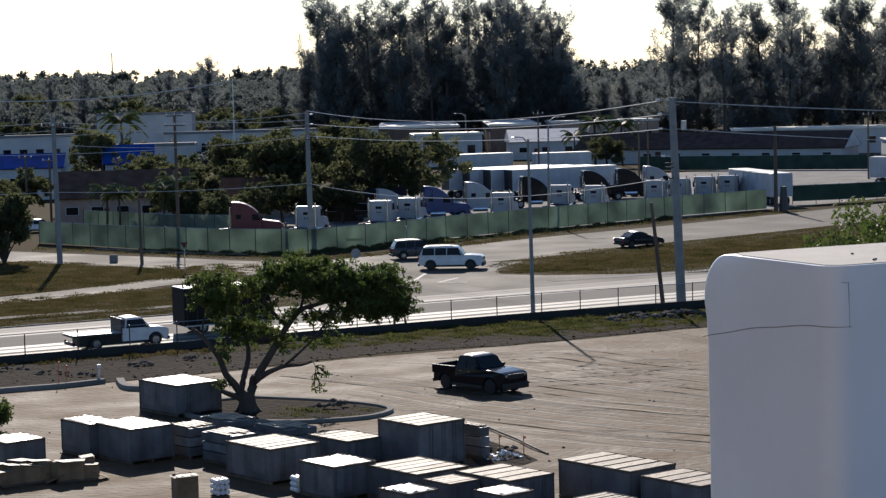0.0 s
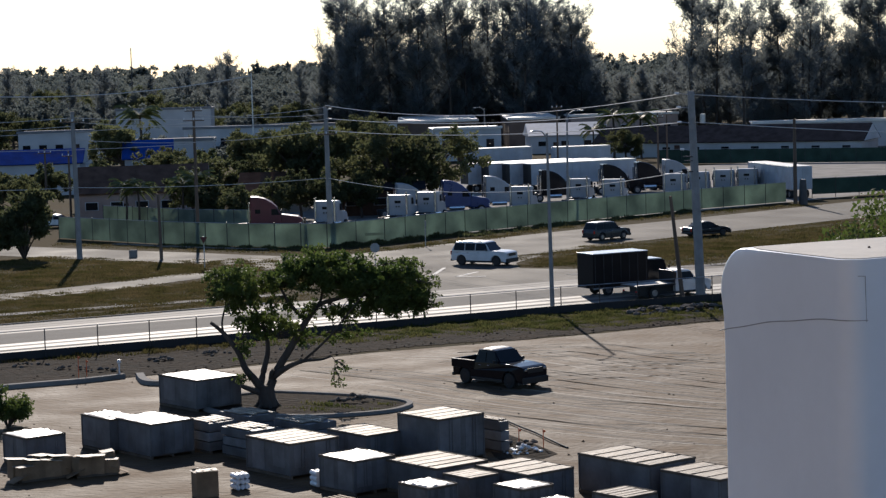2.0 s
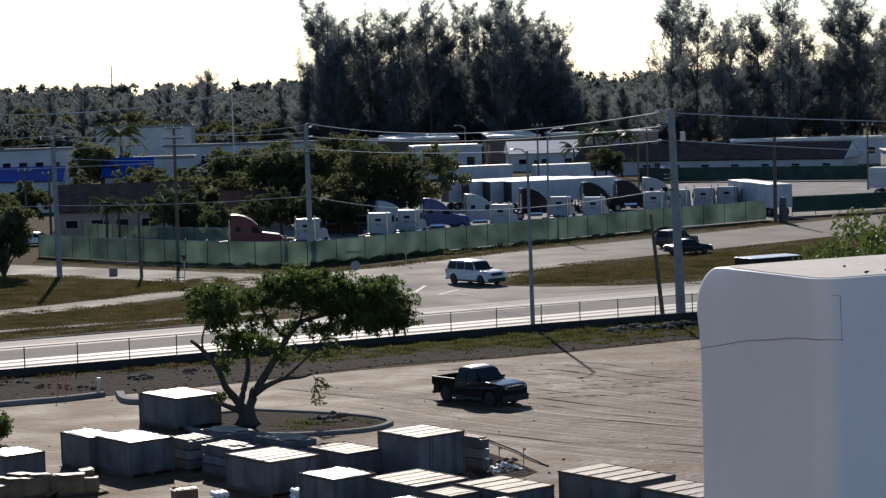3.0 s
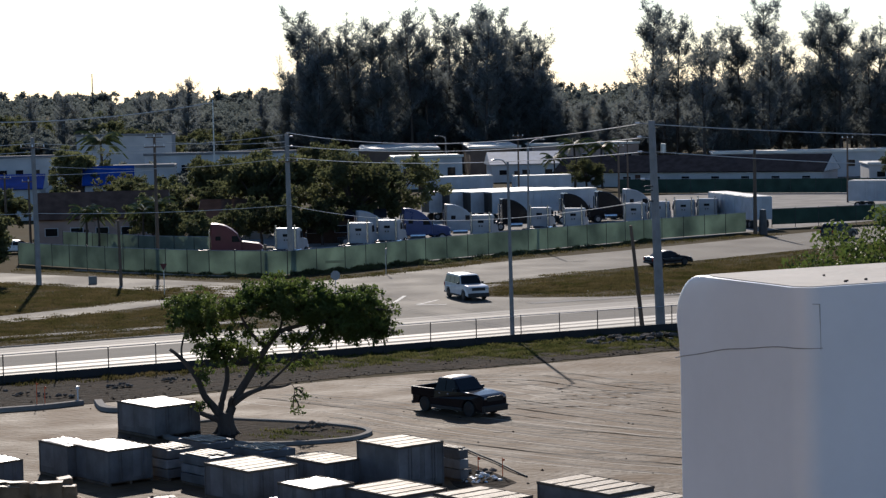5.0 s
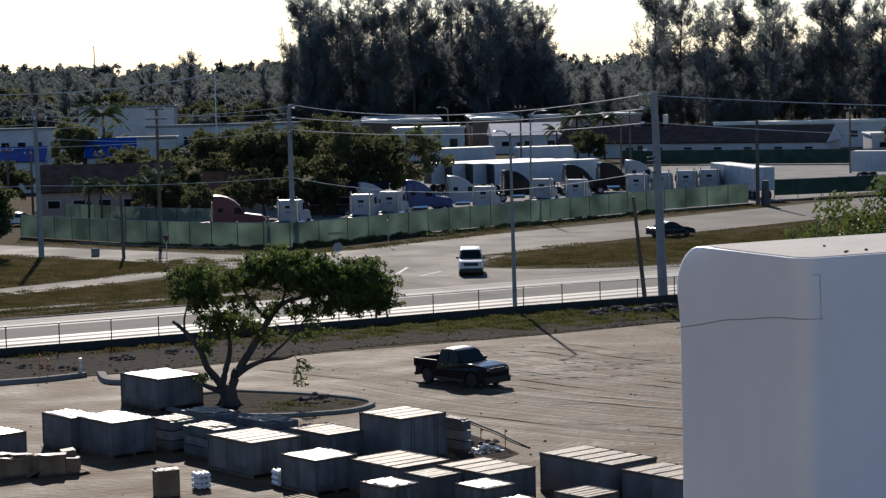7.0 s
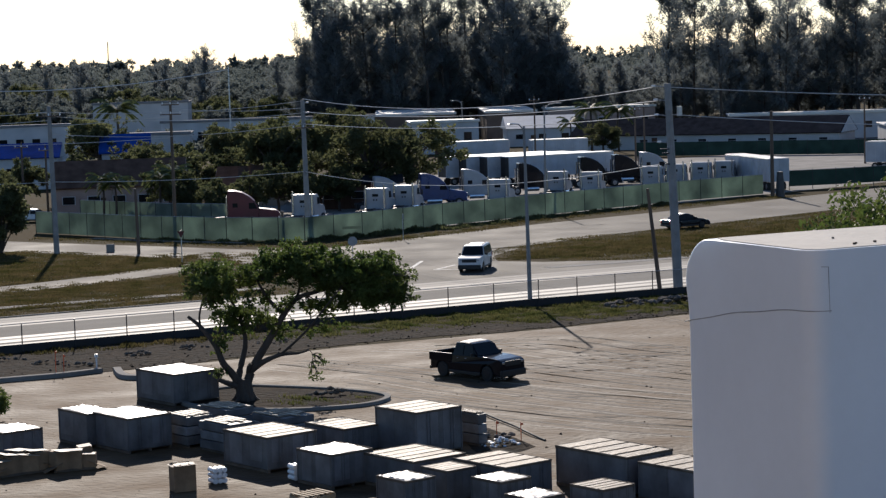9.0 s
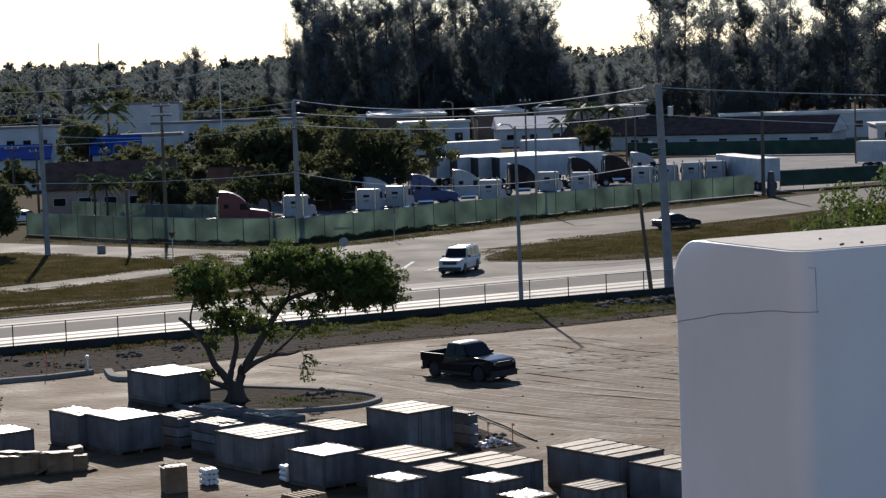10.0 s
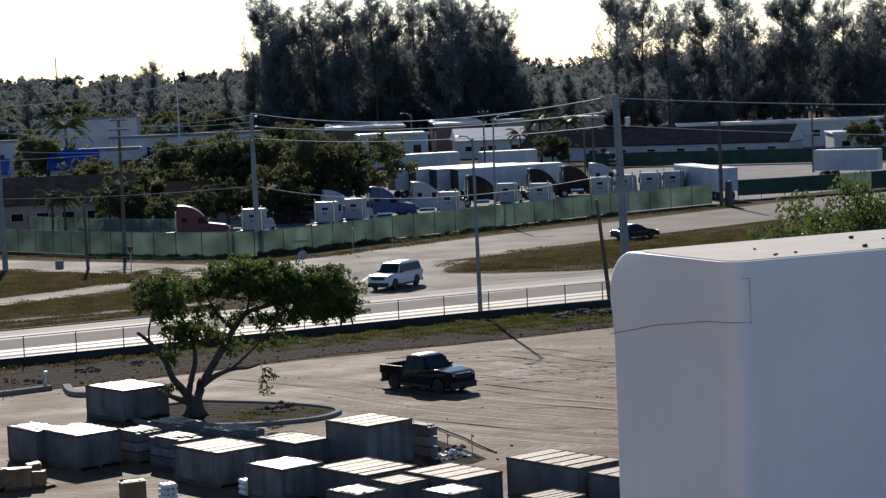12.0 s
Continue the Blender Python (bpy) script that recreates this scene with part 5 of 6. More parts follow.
# Pale plate over the dark deck gives the sun's glare as colour.
part("deck_plate", box((-1.68, 0, 1.05), (3.3, 2.2, 0.03), 0.006, seg=1), M["cover"], FLATBED, "pale plate painted for sun glare on the deck")
part("headboard", box((-0.03, 0, 1.48), (0.08, 2.1, 0.95), 0.02), M["dark_metal"], FLATBED)


car("sedan", "white car parked beyond the hedge near the houses", "car", "white_paint", 4.6, 1.8, 1.5, 0.95, 0.95, 0.1, -0.95, -1.75, (1.4, -1.4), 0.33, sides=2, nose=0.16, m=pose(-47.2, 262, 0.0, 0, 0, -10))


def box_truck(m):
    e = thing("box_truck", "cab-over truck with a tall black box body", "truck", m)
    part("chassis", box((-0.3, 0, 0.72), (6.6, 0.9, 0.2), 0.02), M["dark_metal"], e)
    part("box_body", box((-0.95, 0, 1.86), (4.86, 2.35, 2.6), 0.04), M["box_black"], e, "black box body with a pale roof")
    part("box_roof", box((-0.95, 0, 3.19), (4.88, 2.37, 0.05), 0.01), M["white_paint"], e)
    for s in (1, -1):
        part("sill_rail", box((-0.95, s * 1.19, 0.58), (4.86, 0.05, 0.1), 0.01, seg=1), M["metal"], e)
    for k in range(7):
        for s in (1, -1):
            part("rib", box((-3.2 + 0.75 * k, s * 1.185, 1.86), (0.05, 0.03, 2.5), 0.008, seg=1), M["dark_metal"], e)
    cab = extrude([(1.5, 0.55), (3.3, 0.55), (3.35, 1.3), (3.05, 2.35), (2.9, 2.45), (1.5, 2.5)], -1.05, 1.05, 0.06)
    part("cab", cab, M["black_paint"], e)
    # White plate on the black cab stands in for its sun glint.
    part("cab_roof", box((2.25, 0, 2.5), (1.3, 1.7, 0.06), 0.02), M["white_paint"], e, "pale plate painted for the glint on the cab's top")
    pane(e, "windscreen", [(3.335, -0.92, 1.4), (3.335, 0.92, 1.4), (3.09, 0.88, 2.25), (3.09, -0.88, 2.25)], 0.012)
    for s in (1, -1):
        pts = [(2.0, s * 1.05, 1.4), (2.0, s * 1.05, 2.2), (2.9, s * 1.05, 2.2), (3.15, s * 1.05, 1.4)]
        pane(e, "side_window", pts if s > 0 else pts[::-1], 0.01)
        part("mirror", box((3.3, s * 1.25, 1.8), (0.1, 0.16, 0.4), 0.02), M["black_trim"], e)
        part("headlight", box((3.35, s * 0.8, 0.95), (0.08, 0.3, 0.2), 0.02), M["lamp_white"], e)
    part("bumper", box((3.35, 0, 0.65), (0.16, 2.1, 0.25), 0.04), M["black_trim"], e)
    for x in (2.4, -2.0):
        for s in (1, -1):
            wheel(e, x, s * 0.95, 0.42)
    return e


BOX = box_truck(pose(*on_road(17.2, 7.6), 0, 0, ROAD_A))


def semi(x, y, yaw, paint, sleeper, label):
    """A road tractor: hood, cab, raised sleeper with swept roof, tanks, wheels."""
    e = thing("semi_truck", label, "semi truck", pose(x, y, 0.015, 0, 0, yaw) @ Matrix.Scale(1.0 if sleeper else 1.12, 4), "parked semi trucks")
    P = M["truck_white" if paint == "white_paint" else paint]
    part("chassis", box((-0.2, 0, 0.85), (7.4, 0.9, 0.25), 0.02), M["dark_metal"], e)
    part("hood", extrude([(1.6, 0.7), (3.9, 0.65), (3.95, 1.45), (3.6, 1.75), (1.6, 2.05)], -0.95, 0.95, 0.12), P, e)
    part("grille", box((3.95, 0, 1.15), (0.06, 1.0, 0.75), 0.02), M["chrome"], e)
    part("bumper", box((3.95, 0, 0.55), (0.25, 2.3, 0.35), 0.06), M["chrome"], e)
    if sleeper:
        prof = [(-1.6, 0.8), (1.75, 0.8), (1.72, 2.05), (1.25, 2.85), (0.7, 3.35), (0.0, 3.75), (-0.8, 3.97), (-1.6, 4.0)]
    else:
        prof = [(-0.3, 0.8), (1.75, 0.8), (1.72, 2.0), (1.25, 2.8), (0.9, 2.98), (-0.3, 3.0)]
    part("cab", extrude(prof, -1.15, 1.15, 0.13, seg=3), P, e)
    back = prof[0][0]
    pane(e, "windscreen", [(1.70, -0.98, 2.1), (1.70, 0.98, 2.1), (1.28, 0.95, 2.78), (1.28, -0.95, 2.78)], 0.02)
    for s in (1, -1):
        pts = [(0.65, s * 1.15, 2.0), (0.65, s * 1.15, 2.65), (1.25, s * 1.15, 2.65), (1.55, s * 1.15, 2.0)]
        pane(e, "side_window", pts if s > 0 else pts[::-1], 0.01)
        if sleeper:
            pts = [(-1.1, s * 1.15, 2.2), (-1.1, s * 1.15, 2.65), (-0.55, s * 1.15, 2.65), (-0.55, s * 1.15, 2.2)]
            pane(e, "sleeper_window", pts if s > 0 else pts[::-1], 0.01)
        part("fuel_tank", tube([(-0.9, s * 0.95, 0.72), (0.9, s * 0.95, 0.72)], 0.3, 14), M["chrome"], e)
        part("mirror", box((1.7, s * 1.4, 2.2), (0.1, 0.16, 0.5), 0.02), M["black_trim"], e)
        part("headlight", box((3.85, s * 0.85, 1.0), (0.12, 0.3, 0.25), 0.03), M["lamp_white"], e)
        part("exhaust", tube([(back - 0.15, s * 0.95, 1.0), (back - 0.15, s * 0.95, 3.3)], 0.08, 8), M["chrome"], e)
        part("mud_flap", box((-3.75, s * 0.95, 0.6), (0.03, 0.55, 0.7), 0.005, seg=1), M["black_trim"], e)
    part("rear_window", box((back - 0.005, 0, 2.3), (0.03, 0.62, 0.26), 0.01), M["glass"], e)
    part("fifth_wheel", box((-2.5, 0, 1.08), (1.0, 0.95, 0.12), 0.03), M["dark_metal"], e)
    for s in (1, -1):
        part("hose_coupling", box((back - 0.05, s * 0.14, 1.85), (0.1, 0.1, 0.16), 0.02), M["black_trim"], e)
        part("roof_fairing_edge", box((back + 0.04, s * 1.1, 2.0 if sleeper else 1.75), (0.06, 0.09, 2.2 if sleeper else 1.8), 0.02), P, e)
    for s in (1, -1):
        for w in (2.9, -1.9, -3.1):
            wheel(e, w, s * 0.98, 0.5, 0.3 if w > 0 else 0.5)
    return e


SIDE, BACK = 8, 76
semi(-21.5, 243.5, 4, "red_paint", True, "red sleeper semi truck parked behind the green fence")
semi(-1.0, 266.4, SIDE, "blue_paint", True, "blue sleeper semi truck parked in the yard")
semi(-6.3, 262.5, SIDE, "white_paint", True, "white sleeper semi truck beside a blue one")
for x, y, paint in ((4.1, 273.2, "white_paint"), (11.2, 284, "black_paint"), (19.6, 295, "black_paint"), (24.3, 298.4, "black_paint"), (28.4, 303, "white_paint")):
    semi(x, y, SIDE, paint, True, "white sleeper semi truck parked in the yard" if paint == "white_paint" else "black sleeper semi truck parked in the yard")
for x, y in ((-14.9, 242.0), (-7.3, 249.0), (-4.2, 253.0), (6.5, 258.8), (13.9, 271.7), (17.8, 268.6), (25.8, 276.9), (29.1, 279.8), (32.6, 282.7), (35.7, 284.0)):
    semi(x, y + 1, BACK, "white_paint", False, "white day-cab semi truck parked nose away from the fence")


def trailer(x, y, yaw, L, label, group="trailers in the yard", rear="trailer"):
    e = thing("trailer", label, "trailer", pose(x, y, 0.015, 0, 0, yaw), group)
    part("body", box((0, 0, 2.5), (L, 2.55, 2.8), 0.03), M["trailer"], e)
    part("roof", box((0, 0, 3.93), (L - 0.02, 2.5, 0.06), 0.01), M["roof_pale"], e)
    n = int(L / 1.2)
    for s in (1, -1):
        part("top_rail", box((0, s * 1.28, 3.83), (L, 0.05, 0.14), 0.01), M["metal"], e)
        part("bottom_rail", box((0, s * 1.28, 1.14), (L, 0.05, 0.14), 0.01), M["metal"], e)
        for k in range(n + 1):
            part("side_post", box((-L / 2 + 0.06 + (L - 0.12) * k / n, s * 1.285, 2.5), (0.05, 0.03, 2.6), 0.005, seg=1), M["metal"], e)
        part("rear_door", box((-L / 2 - 0.02, s * 0.63, 2.5), (0.05, 1.2, 2.65), 0.02), M[rear], e)
        part("rear_post", box((-L / 2 - 0.03, s * 1.255, 2.5), (0.08, 0.1, 2.8), 0.01, seg=1), M["trailer"], e)
        part("landing_leg", box((L / 2 - 2.5, s * 0.8, 0.6), (0.14, 0.14, 1.15), 0.01), M["dark_metal"], e)
        for w in (-L / 2 + 1.2, -L / 2 + 2.5):
            wheel(e, w, s * 0.95, 0.5, 0.5)
    return e


trailer(39.5, 283, 102, 16, "white box trailer at the gate of the yard")
# Black rear doors paint in the shade at the backs of this row.
for k in range(4):
    x, y = 8.6 - 2.8 * k, 303.0 + 1.75 * k
    trailer(x + 8 * math.cos(radians(25)), y + 8 * math.sin(radians(25)), 25, 16, "long pale box trailer, rear doors blackened for shade, in a row", rear="black_trim")
trailer(6.2, 361, 20, 9.5, "short white box trailer far in the yard")
trailer(18.7, 358, 12, 9, "short white box trailer far in the yard")
trailer(63.6, 312.5, -28, 9, "white box trailer alone on the open yard")


# ---- fences ----
def chain_fence(name, line, h, gap, clothm, cloth_z, label, category, group, wires=3):
    """Posts at even steps with cloth panels between them."""
    e = thing(name, label, category, None, group)
    pts = [Vector((x, y, 0)) for x, y in line]
    for a, b in zip(pts, pts[1:]):
        n = max(1, round((b - a).length / gap))
        d = (b - a).normalized()
        yaw = Matrix.Rotation(math.atan2(d.y, d.x), 3, "Z")
        for k in range(n):
            p, q = a.lerp(b, k / n), a.lerp(b, (k + 1) / n)
            post = new("post", POST[name])
            post.parent = e
            post.location = p
            c = (p + q) / 2
            w = (q - p).length - 0.07
            part("panel", box((c.x, c.y, (cloth_z[0] + cloth_z[1]) / 2), (w, 0.02, cloth_z[1] - cloth_z[0]), turn=yaw), M[clothm], e)
        part("top_rail", tube([a + Vector((0, 0, h)), b + Vector((0, 0, h))], 0.025, 5), M["metal"], e)
        if wires > 3:
            part("mid_rail", tube([a + Vector((0, 0, h * 0.5)), b + Vector((0, 0, h * 0.5))], 0.015, 4), M["metal"], e)
    return e


POST = {}
for nm, hh, rr in (("screen_fence", 2.5, 0.045), ("silt_fence", 1.9, 0.04), ("dark_fence", 2.5, 0.045)):
    POST[nm] = link("post", tube([(0, 0, 0), (0, 0, hh)], rr, 6), M["dark_metal"])
chain_fence("screen_fence", [(-44, 244), (-31, 231.4), (-21.6, 224.9), (-13.6, 221.6)], 2.4, 3.0, "mesh_green", (0.08, 2.36), "chain-link fence covered in pale green mesh, far side", "fence", "yard fences")
chain_fence("screen_fence", [(-13.6, 221.6), (-8.1, 226.3), (0, 235.8), (13.5, 248.6), (27.5, 261.6), (38.4, 269.5)], 2.4, 3.0, "mesh_green", (0.08, 2.36), "chain-link fence covered in pale green mesh, along the side road", "fence", "yard fences")
chain_fence("dark_fence", [(-42, 262), (-30, 250), (-23, 246)], 2.4, 3.0, "mesh_green", (0.08, 2.36), "second green-screened fence before the houses", "fence", "yard fences")
chain_fence("dark_fence", [(42.5, 276), (48.5, 277.5), (56.0, 280.5)], 2.4, 3.0, "mesh_dark", (0.45, 2.36), "dark green screened sliding gate of the yard", "gate", "yard fences")
chain_fence("dark_fence", [(56, 280.5), (60.5, 283)], 2.4, 2.3, "mesh_green", (0.3, 2.36), "pale green screened fence panel beside the gate", "fence", "yard fences")
chain_fence("dark_fence", [(60.5, 283), (78, 294), (110, 318)], 2.4, 3.0, "mesh_dark", (0.2, 2.36), "dark green screened fence beyond the gate", "fence", "yard fences")
chain_fence("dark_fence", [(32, 372), (70, 356), (100, 344)], 2.45, 4.0, "mesh_dark", (0.1, 2.36), "tall dark green screened fence behind the yard", "fence", "yard fences")
silt = [(-46, 132.2), (-33, 138.7), (-20.6, 144.9), (-6.2, 152.2), (6.6, 158.8), (17.8, 163.6), (41, 174.6)]
chain_fence("silt_fence", silt, 1.85, 3.3, "silt", (0.0, 0.55), "wire fence with black silt cloth along the road", "fence", "roadside fences")


# ---- poles and wires ----
def pole(x, y, h, r, material, label, lean=(0, 0), arms=(), insulators=(), name="utility_pole"):
    e = thing(name, label, "pole", pose(x, y, 0))
    tip = (lean[0], lean[1], h)
    part("shaft", tube([(0, 0, -0.1), (lean[0] * 0.5, lean[1] * 0.5, h * 0.5), tip], [r, r * 0.85, r * 0.68], 12), M[material], e)
    for z, ln in arms:
        c = Vector((lean[0] * z / h, lean[1] * z / h, z))
        part("crossarm", box(c + Vector((0, -r * 0.8, 0)), (ln, 0.12, 0.12), 0.01, seg=1), M["pole_wood"], e)
        for s in (-0.45, 0.0, 0.45):
            part("insulator", tube([c + Vector((s * ln, -r * 0.8, 0.06)), c + Vector((s * ln, -r * 0.8, 0.3))], [0.07, 0.045], 8), M["white_plastic"], e)
    for z, ln in insulators:
        c = Vector((lean[0] * z / h, lean[1] * z / h, z))
        part("bracket", tube([c, c + Vector((-ln, 0, 0.12))], 0.035, 6), M["metal"], e)
        part("insulator", tube([c + Vector((-ln, 0, 0.12)), c + Vector((-ln - 0.3, 0, 0.14))], [0.09, 0.06], 8), M["white_plastic"], e)
    return e


big = pole(17.2, 165.7, 15.3, 0.36, "pole", "tall tapered concrete utility pole beside the road", lean=(-0.45, 0), insulators=((15.0, 0.9), (14.0, 0.8), (12.9, 0.8), (10.9, 0.7)))
for z in (10.2, 10.5, 9.4):
    part("cable_bracket", box((-0.6 - 0.3 * (z - 10), -0.2, z), (0.7, 0.1, 0.1), 0.02), M["dark_metal"], big)
part("transformer", tube([(0.35, -0.3, 12.9), (0.35, -0.3, 13.6)], 0.2, 12), M["metal"], big)
pole(15.9, 166.2, 7.6, 0.17, "pole_wood", "short brown wooden pole leaning beside a concrete one", lean=(-0.75, 0))
pole(-13.6, 227.5, 13.8, 0.30, "pole", "grey concrete utility pole at the fence corner", lean=(-0.1, 0), insulators=((13.4, -0.6), (12.4, -0.6)), arms=((11.0, 2.2),))
pole(-37.2, 216.7, 14.2, 0.28, "pole", "grey concrete utility pole in the grass island", lean=(-0.15, 0), arms=((13.2, 2.4),))
pole(-27.8, 234.4, 14.0, 0.2, "pole_wood", "dark wooden utility pole at the fence", arms=((12.6, 2.2), (13.6, 1.8)))
pole(-28.9, 213.6, 6.2, 0.17, "pole_wood", "short dark wooden pole in the grass", lean=(-0.1, 0))
pole(-15.9, 224.0, 2.9, 0.18, "pole_wood", "short dark wooden stub pole beside the fence")
pole(39.0, 266.0, 10.0, 0.25, "pole_wood", "dark wooden utility pole at the yard gate")
pole(39.6, 264.0, 3.0, 0.55, "dark_metal", "dark steel gate column of the yard", name="gate_column")
pole(-33.7, 365, 17, 0.14, "metal", "slim grey mast far behind the houses", name="mast")
pole(-145, 1000, 27.7, 0.3, "dark_metal", "far radio mast above the woods", name="mast")
for x, y, h in ((-50, 270, 9), (-47.5, 272, 8.5), (28.5, 330, 9.5), (14.5, 345, 11), (30.0, 332, 9.8), (62, 330, 10)):
    pole(x, y, h, 0.16, "pole_wood", "thin dark wooden pole among the yard roofs", arms=((h - 0.6, 1.6),))


def street_lamp(x, y, h, arm, turn, label):
    e = thing("street_lamp", label, "street lamp", pose(x, y, 0, 0, 0, turn))
    part("base", box((0, 0, 0.12), (0.5, 0.5, 0.24), 0.04), M["concrete"], e)
    part("shaft", tube([(0, 0, 0.2), (-0.1, 0, h * 0.5), (-0.2, 0, h)], [0.165, 0.125, 0.085], 10), M["pole"], e)
    part("arm", tube([(-0.2, 0, h - 0.3), (-0.2 - arm * 0.4, 0, h + 0.15), (-0.2 - arm, 0, h + 0.25)], 0.045, 6), M["metal"], e)
    part("lamp_head", extrude([(-0.1 - arm, h + 0.16), (-0.2 - arm, h + 0.25), (-0.55 - arm, h + 0.27), (-0.7 - arm, h + 0.2), (-0.4 - arm, h + 0.15)], -0.11, 0.11, 0.03), M["metal"], e)


street_lamp(6.06, 160.7, 12.68, 1.9, 60, "concrete street lamp with a long arm beside the road")
street_lamp(11.6, 253.8, 11.8, 1.6, 200, "grey street lamp behind the green fence")
street_lamp(4.4, 420, 9.0, 1.5, 0, "far street lamp above the roofs")


def wire(a, b, sag, label, r=0.028):
    a, b = Vector(a), Vector(b)
    pts = [a.lerp(b, k / 24) - Vector((0, 0, 4 * sag * (k / 24) * (1 - k / 24))) for k in range(25)]
    solid("cable", tube(pts, r, 4), M["wire"], label, "cable", group="overhead cables")


B0, A0, K0 = (-13.7, 227.4), (-37.3, 216.7), (16.0, 165.6)
for zb, zk, sag in ((13.9, 15.1, 1.3), (12.6, 14.05, 0.8), (11.4, 13.0, 0.7)):
    wire((*B0, zb), (K0[0], K0[1], zk), sag, "bright overhead power cable between two concrete poles")
for za, zb, sag in ((13.6, 13.7, 0.6), (13.2, 12.5, 0.6), (11.5, 11.4, 0.7), (6.9, 6.6, 0.3)):
    wire((*A0, za), (*B0, zb), sag, "overhead power cable along the side road")
wire((*B0, 6.6), (K0[0], K0[1], 9.4), 1.5, "low telephone cable along the roads", 0.022)
for z in (13.6, 12.8, 6.9):
    wire((*A0, z), (-75, 246, z), 0.6, "overhead power cable along the side road")
wire((-27.8, 234.4, 13.2), (*B0, 13.0), 0.3, "overhead power cable between poles")
wire((-27.8, 234.4, 12.4), (-85, 262, 12.0), 1.0, "overhead power cable between poles")
wire((-27.8, 234.4, 10.2), (-80, 262, 10.5), 0.8, "overhead power cable between poles")
wire((-33.7, 365, 16.5), (-100, 365, 17.2), 2.78, "long overhead cable from a slim mast", 0.085)
wire((K0[0] + 1, K0[1], 15.0), (70, 110, 15.0), 1.0, "overhead power cable leaving the big pole")
wire((K0[0] + 1, K0[1], 13.0), (70, 110, 13.0), 1.0, "overhead power cable leaving the big pole")


# ---- buildings ----
def hall(x, y, yaw, w, d, h, wall, roof, label, windows=5, gable=0.0, name="building"):
    """A low hall: walls, roof, windows along its front."""
    e = thing(name, label, "building", pose(x, y, 0, 0, 0, yaw), "low buildings behind the yard")
    part("wall", box((0, 0, h / 2), (w, d, h), 0.02, seg=1), M[wall], e)
    if gable:
        part("roof", extrude([(-d / 2 - 0.5, h), (0, h + gable), (d / 2 + 0.5, h), (d / 2 + 0.4, h - 0.15), (-d / 2 - 0.4, h - 0.15)], -w / 2 - 0.4, w / 2 + 0.4), M[roof], e).matrix_basis = pose(0, 0, 0.02, 0, 0, 90)
        for sx in (-1, 1):
            x0 = sx * (w / 2 + 0.41)
            part("gable_wall", extrude([(-d / 2 - 0.1, h - 0.1), (d / 2 + 0.1, h - 0.1), (0, h + gable - 0.2)], min(x0, x0 + sx * 0.06), max(x0, x0 + sx * 0.06)), M[wall], e).matrix_basis = pose(0, 0, 0.02, 0, 0, -90)
    else:
        part("roof", box((0, 0, h + 0.12), (w + 0.5, d + 0.5, 0.24), 0.03, seg=1), M[roof], e)
        part("parapet", box((0, -d / 2, h + 0.35), (w + 0.5, 0.2, 0.25), 0.02, seg=1), M[roof], e)
    for k in range(windows):
        xx = -w / 2 + w * (k + 0.5) / windows
        fr = part("window", box((xx, -d / 2 - 0.03, h * 0.55), (min(1.6, w / windows * 0.6), 0.1, h * 0.3), 0.02, seg=1), M["wall_white"], e)
        part("pane", box((xx, -d / 2 - 0.085, h * 0.55), (min(1.4, w / windows * 0.5), 0.02, h * 0.26)), M["glass"], fr)
    part("door", box((-w * 0.2 + 0.9, -d / 2 - 0.03, 1.05), (1.0, 0.08, 2.1), 0.01, seg=1), M["roof_brown"], e)
    return e


hall(47.9, 398, -23.3, 48, 12, 2.6, "wall_white", "roof_dark", "long white building with a dark shingle roof", 9, gable=2.7)
hall(86, 388, -5, 20, 14, 3.4, "wall_white", "roof_pale", "white building with a pale roof beyond the yard", 5)
hall(77, 425, -5, 45, 14, 4.6, "wall_white", "roof_pale", "long pale flat-roofed hall", 8)
hall(-5.2, 474, 1, 16, 44, 5.8, "wall_brown", "roof_pale", "deep brown hall with a sunlit pale roof", 0)
hall(0.5, 412, 5, 12, 12, 5.6, "wall_white", "roof_pale", "white hall with a sunlit pale roof", 3)
hall(19.0, 432, 4, 13, 10, 3.4, "wall_white", "trailer", "low building with a grey metal roof", 3, gable=2.2)
hall(14.0, 474, 1, 10, 44, 5.8, "wall_brown", "roof_pale", "deep brown hall with a sunlit pale roof", 0)
hall(33, 470, 2, 22, 14, 5.8, "wall_pink", "roof_pale", "pinkish hall with a sunlit pale roof", 5)
hall(-34, 452, 2, 42, 12, 6.0, "wall_white", "roof_grey", "long low hall with a pale roof line", 8)
hall(-63.5, 486, 3, 20, 14, 9.4, "wall_white", "roof_grey", "tall pale warehouse among trees", 0)
hall(-75, 424, 4, 15, 12, 6.8, "wall_white", "roof_grey", "white warehouse with small dark windows", 5)
hall(-52, 400, 4, 16, 12, 5.4, "wall_white", "roof_grey", "white low warehouse behind blue tarps", 4)
hall(-65.3, 334, 3, 18, 7, 4.7, "wall_white", "tarp", "low house with a bright blue tarpaulin roof", 4, gable=2.0)
hall(-48, 345, 6, 7, 7, 4.6, "wall_white", "tarp", "small house with a crumpled blue tarpaulin roof", 2, gable=2.7)
hall(-39, 275, 5, 15, 10, 3.4, "wall_pink", "roof_brown", "pink house with a brown roof behind the fence", 5, gable=3.0)
hall(-23.5, 282, 0, 8, 9, 2.6, "wall_tan", "roof_brown", "tan house with a brown gabled roof", 2, gable=2.2)
hall(-10, 269.5, 2, 10, 5, 3.0, "roof_brown", "roof_dark", "low brown shed behind the trucks", 3, gable=0.8)
